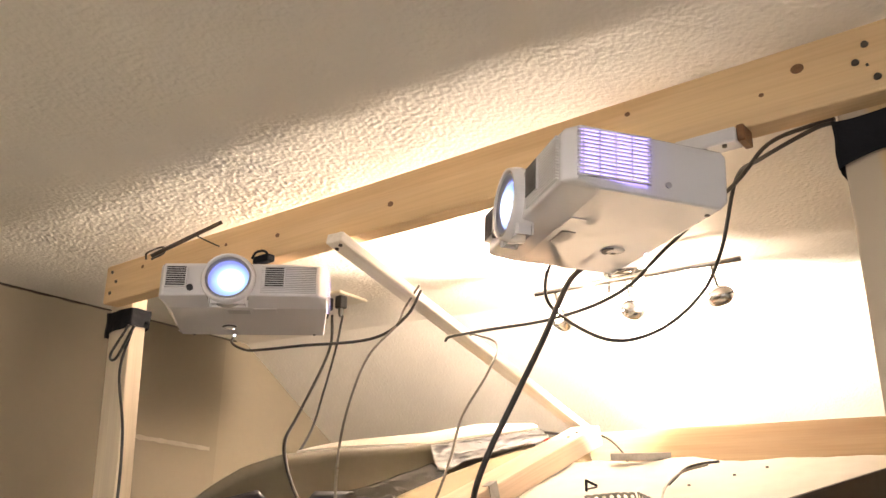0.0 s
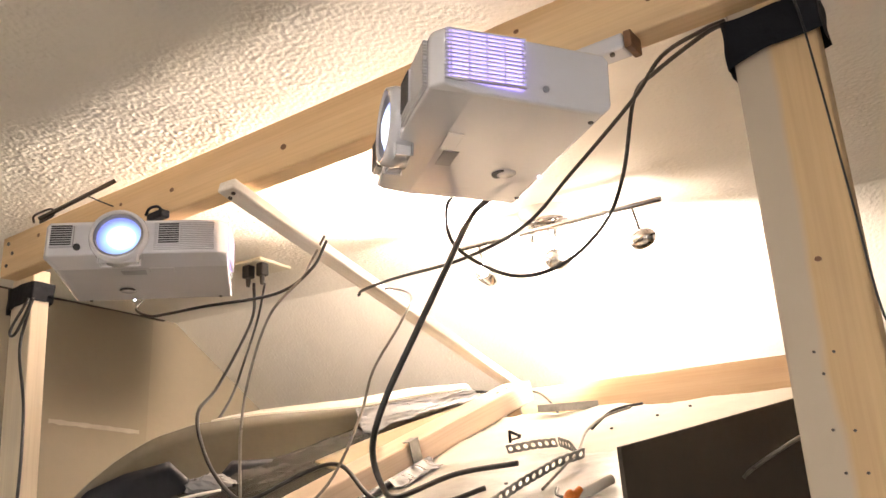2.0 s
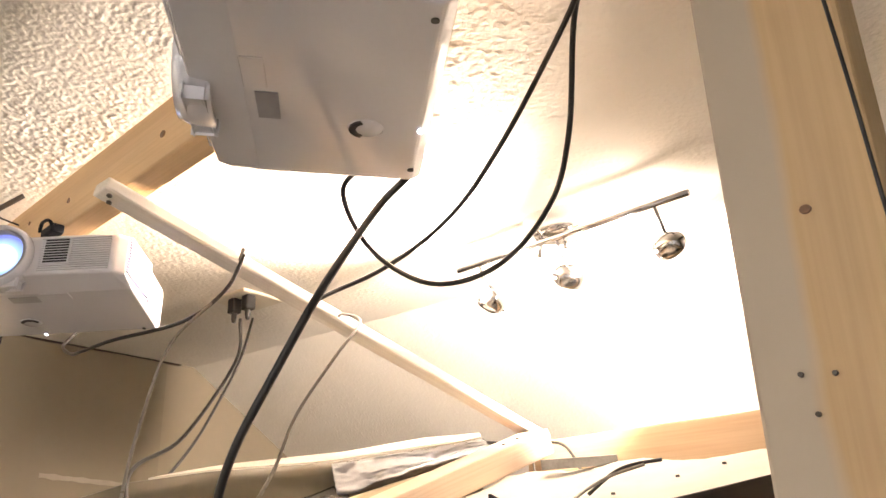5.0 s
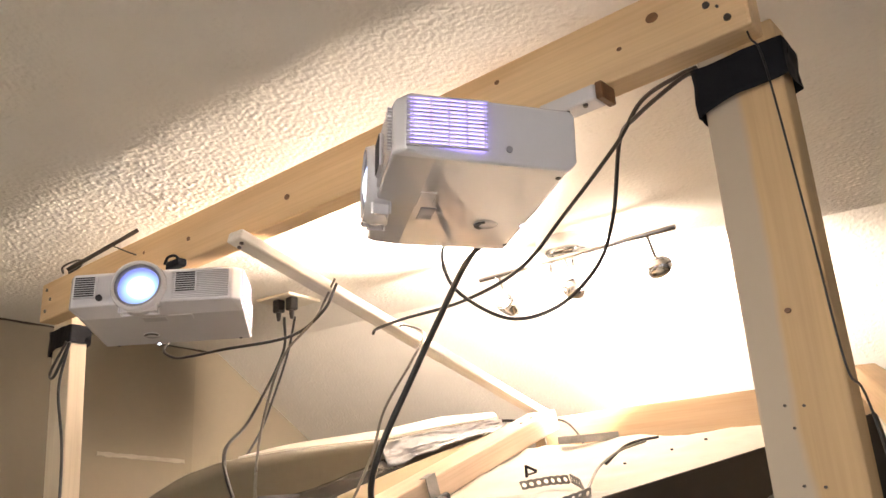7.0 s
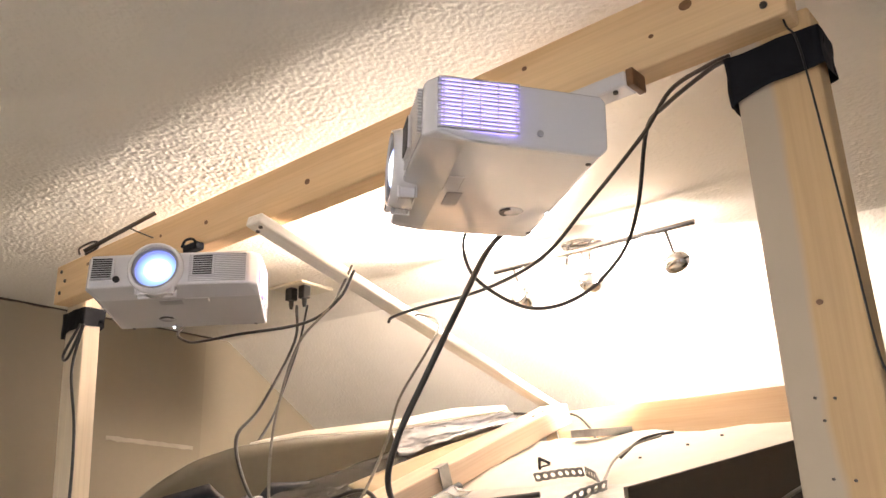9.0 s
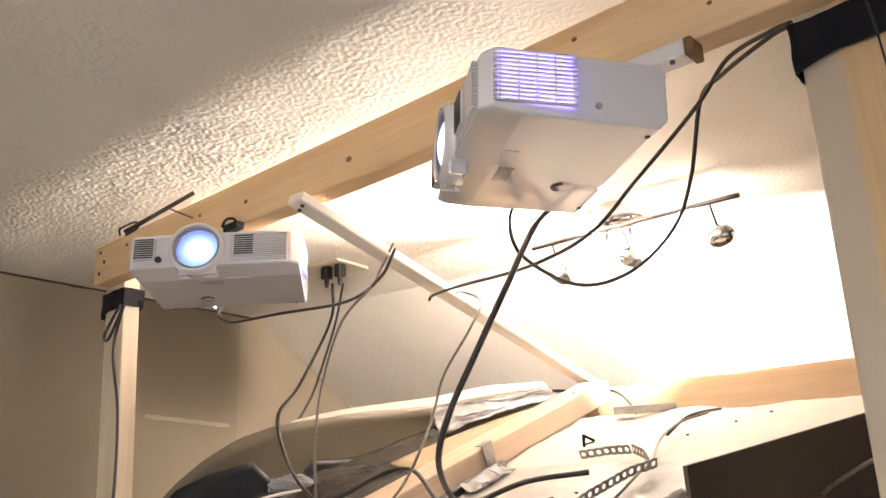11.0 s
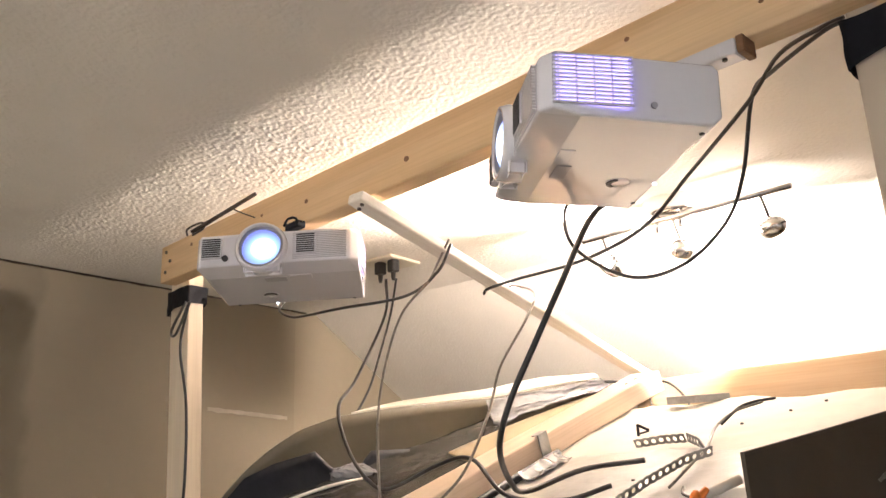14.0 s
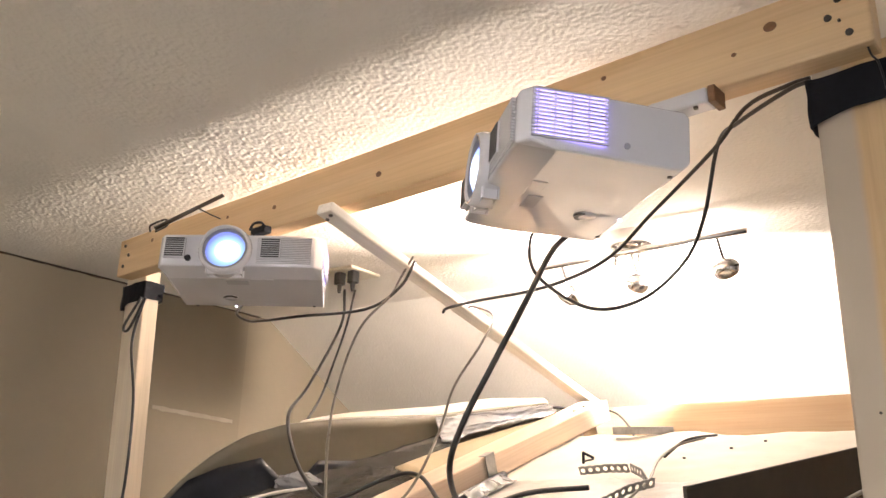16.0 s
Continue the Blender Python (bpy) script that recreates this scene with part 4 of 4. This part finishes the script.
solo("clear_bag", sheet(bag_fn, 24, 16), M_FILM, "crumpled clear plastic bag on the grey film", "bag")
cable("loose_cable", [(-1.021, 1.099, 1.807), (-0.997, 1.161, 1.815), (-0.969, 1.234, 1.829), (-0.941, 1.303, 1.851), (-0.924, 1.344, 1.862), (-0.901, 1.388, 1.870)], 0.0032, M_WHITE_CORD, "white cord lying over the black film")
cable("loose_cable", [(-0.992, 1.175, 1.814), (-0.973, 1.194, 1.799), (-0.986, 1.186, 1.790), (-1.010, 1.130, 1.782), (-1.024, 1.092, 1.770)], 0.0036, M_WHITE_CORD, "white cord looping on the black film")
joint = thing("cord_joint", "white connector box on the cord", "connector", pose(-0.986, 1.172, 1.817, 12, 8, 60))
part("housing", box((-0.018, -0.008, -0.007), (0.018, 0.008, 0.008), 0.002, 2), M_BOARD, joint)
part("end_cap", box((0.017, -0.009, -0.008), (0.022, 0.009, 0.009), 0.002, 2), M_GREY, joint)
tip = thing("blue_connector", "small blue connector on thin leads", "connector", pose(-1.028, 1.089, 1.806, 0, 5, 60))
part("shell", box((-0.012, -0.005, -0.005), (0.014, 0.005, 0.005), 0.0015, 2), M_BLUE, tip)
ring = thing("red_ring", "small red ring terminal", "connector", pose(-0.999, 1.143, 1.791, 60, 20, 0))
part("ring", turned([(0.006, -0.002), (0.009, -0.002), (0.009, 0.002), (0.006, 0.002), (0.006, -0.002)], 16), M_RED, ring)

# wiring where the batten meets the stud
red = thing("red_connector", "red plug joining black wires at the stud's end", "connector", Matrix.Translation((-0.682, 1.958, 2.052)) @ pose(0, 0, 0, 0, 8, 15))
part("shell", box((-0.018, -0.008, -0.008), (0.014, 0.008, 0.007), 0.003, 2), M_RED, red)
part("lead", tube([(-0.016, 0, 0), (-0.06, -0.015, 0.004), (-0.12, -0.06, -0.018), (-0.18, -0.09, -0.03)], 0.003, 6, 6), M_CABLE, red)
part("lead", tube([(0.012, 0, 0), (0.04, 0.03, 0.02), (0.11, 0.04, 0.028), (0.17, -0.02, -0.005), (0.20, -0.06, -0.04)], 0.003, 6, 6), M_CABLE, red)
part("lead", tube([(0.012, 0.004, 0), (0.03, 0.01, 0.012), (0.075, -0.01, 0.012), (0.10, -0.05, -0.010), (0.13, -0.10, -0.05)], 0.002, 6, 6), M_WHITE_CABLE, red)
part("lead", tube([(-0.09, 0.01, 0.012), (-0.03, 0.03, 0.02), (0.05, 0.05, 0.022), (0.09, 0.06, 0.02)], 0.0035, 6, 6), M_CABLE, red)
bars = thing("steel_angle", "thin steel angle lying at the deck's back edge", "bracket", Matrix.Translation(on_deck(-0.405, 1.83, 0.004)) @ pose(0, 0, 0, 20, 0, 22))
part("leg", box((-0.055, -0.010, 0), (0.065, 0.010, 0.0015), 0.0004), M_GALV, bars)
part("leg", box((-0.055, -0.011, 0), (0.065, -0.0095, 0.016), 0.0004), M_GALV, bars)
for x, y in ((-0.173, 1.713), (-0.128, 1.752), (-0.235, 1.66), (-0.30, 1.42)):
    nail = thing("nail", "small dark nail head in the white deck", "nail", Matrix.Translation(on_deck(x, y, 0.004)), "deck nails")
    part("nail_head", cyl(0.0028, 0.003, 8), M_STEEL, nail)


def strip_fn(u, v):
    y = 1.236 + 0.022 * u + 0.012 * v
    return (side_x(y) - 0.0015 - 0.001 * wob(u, v, 0, 5), y, 1.868 + 0.004 * u - 0.17 * v)


solo("tape_strip", sheet(strip_fn, 6, 24, 0.0012), M_TAPE, "strip of black tape on the near edge of the brown board", "tape", smooth=True)

# ---- beyond the right post ----
side_stud = sloped_board("side_stud", (0.095, 1.939, 2.078), (0.306, 1.246, 1.928), 0.036, 0.05, M_PINE_X, "dark-stained stud along the cockpit's far side", "stud")
back_board = thing("black_board", "matt black board standing behind the frame", "board", pose(0.06, 2.20, 0))
part("sheet", box((0, 0, 0), (1.1, 0.012, 2.087), 0.002), M_BLACKBOARD, back_board)
cable("wall_cable", [(0.127, 1.833, 1.983), (0.201, 1.524, 1.929), (0.266, 1.285, 1.865), (0.316, 1.157, 1.730)], 0.004, M_WHITE_CORD, "white cable running down past the post")
cable("frayed_cable", [(0.034, 1.449, 1.842), (0.051, 1.443, 1.854), (0.106, 1.428, 1.881), (0.182, 1.391, 1.909)], 0.0026, M_WHITE_CABLE, "frayed pale cord coming out of the side board")
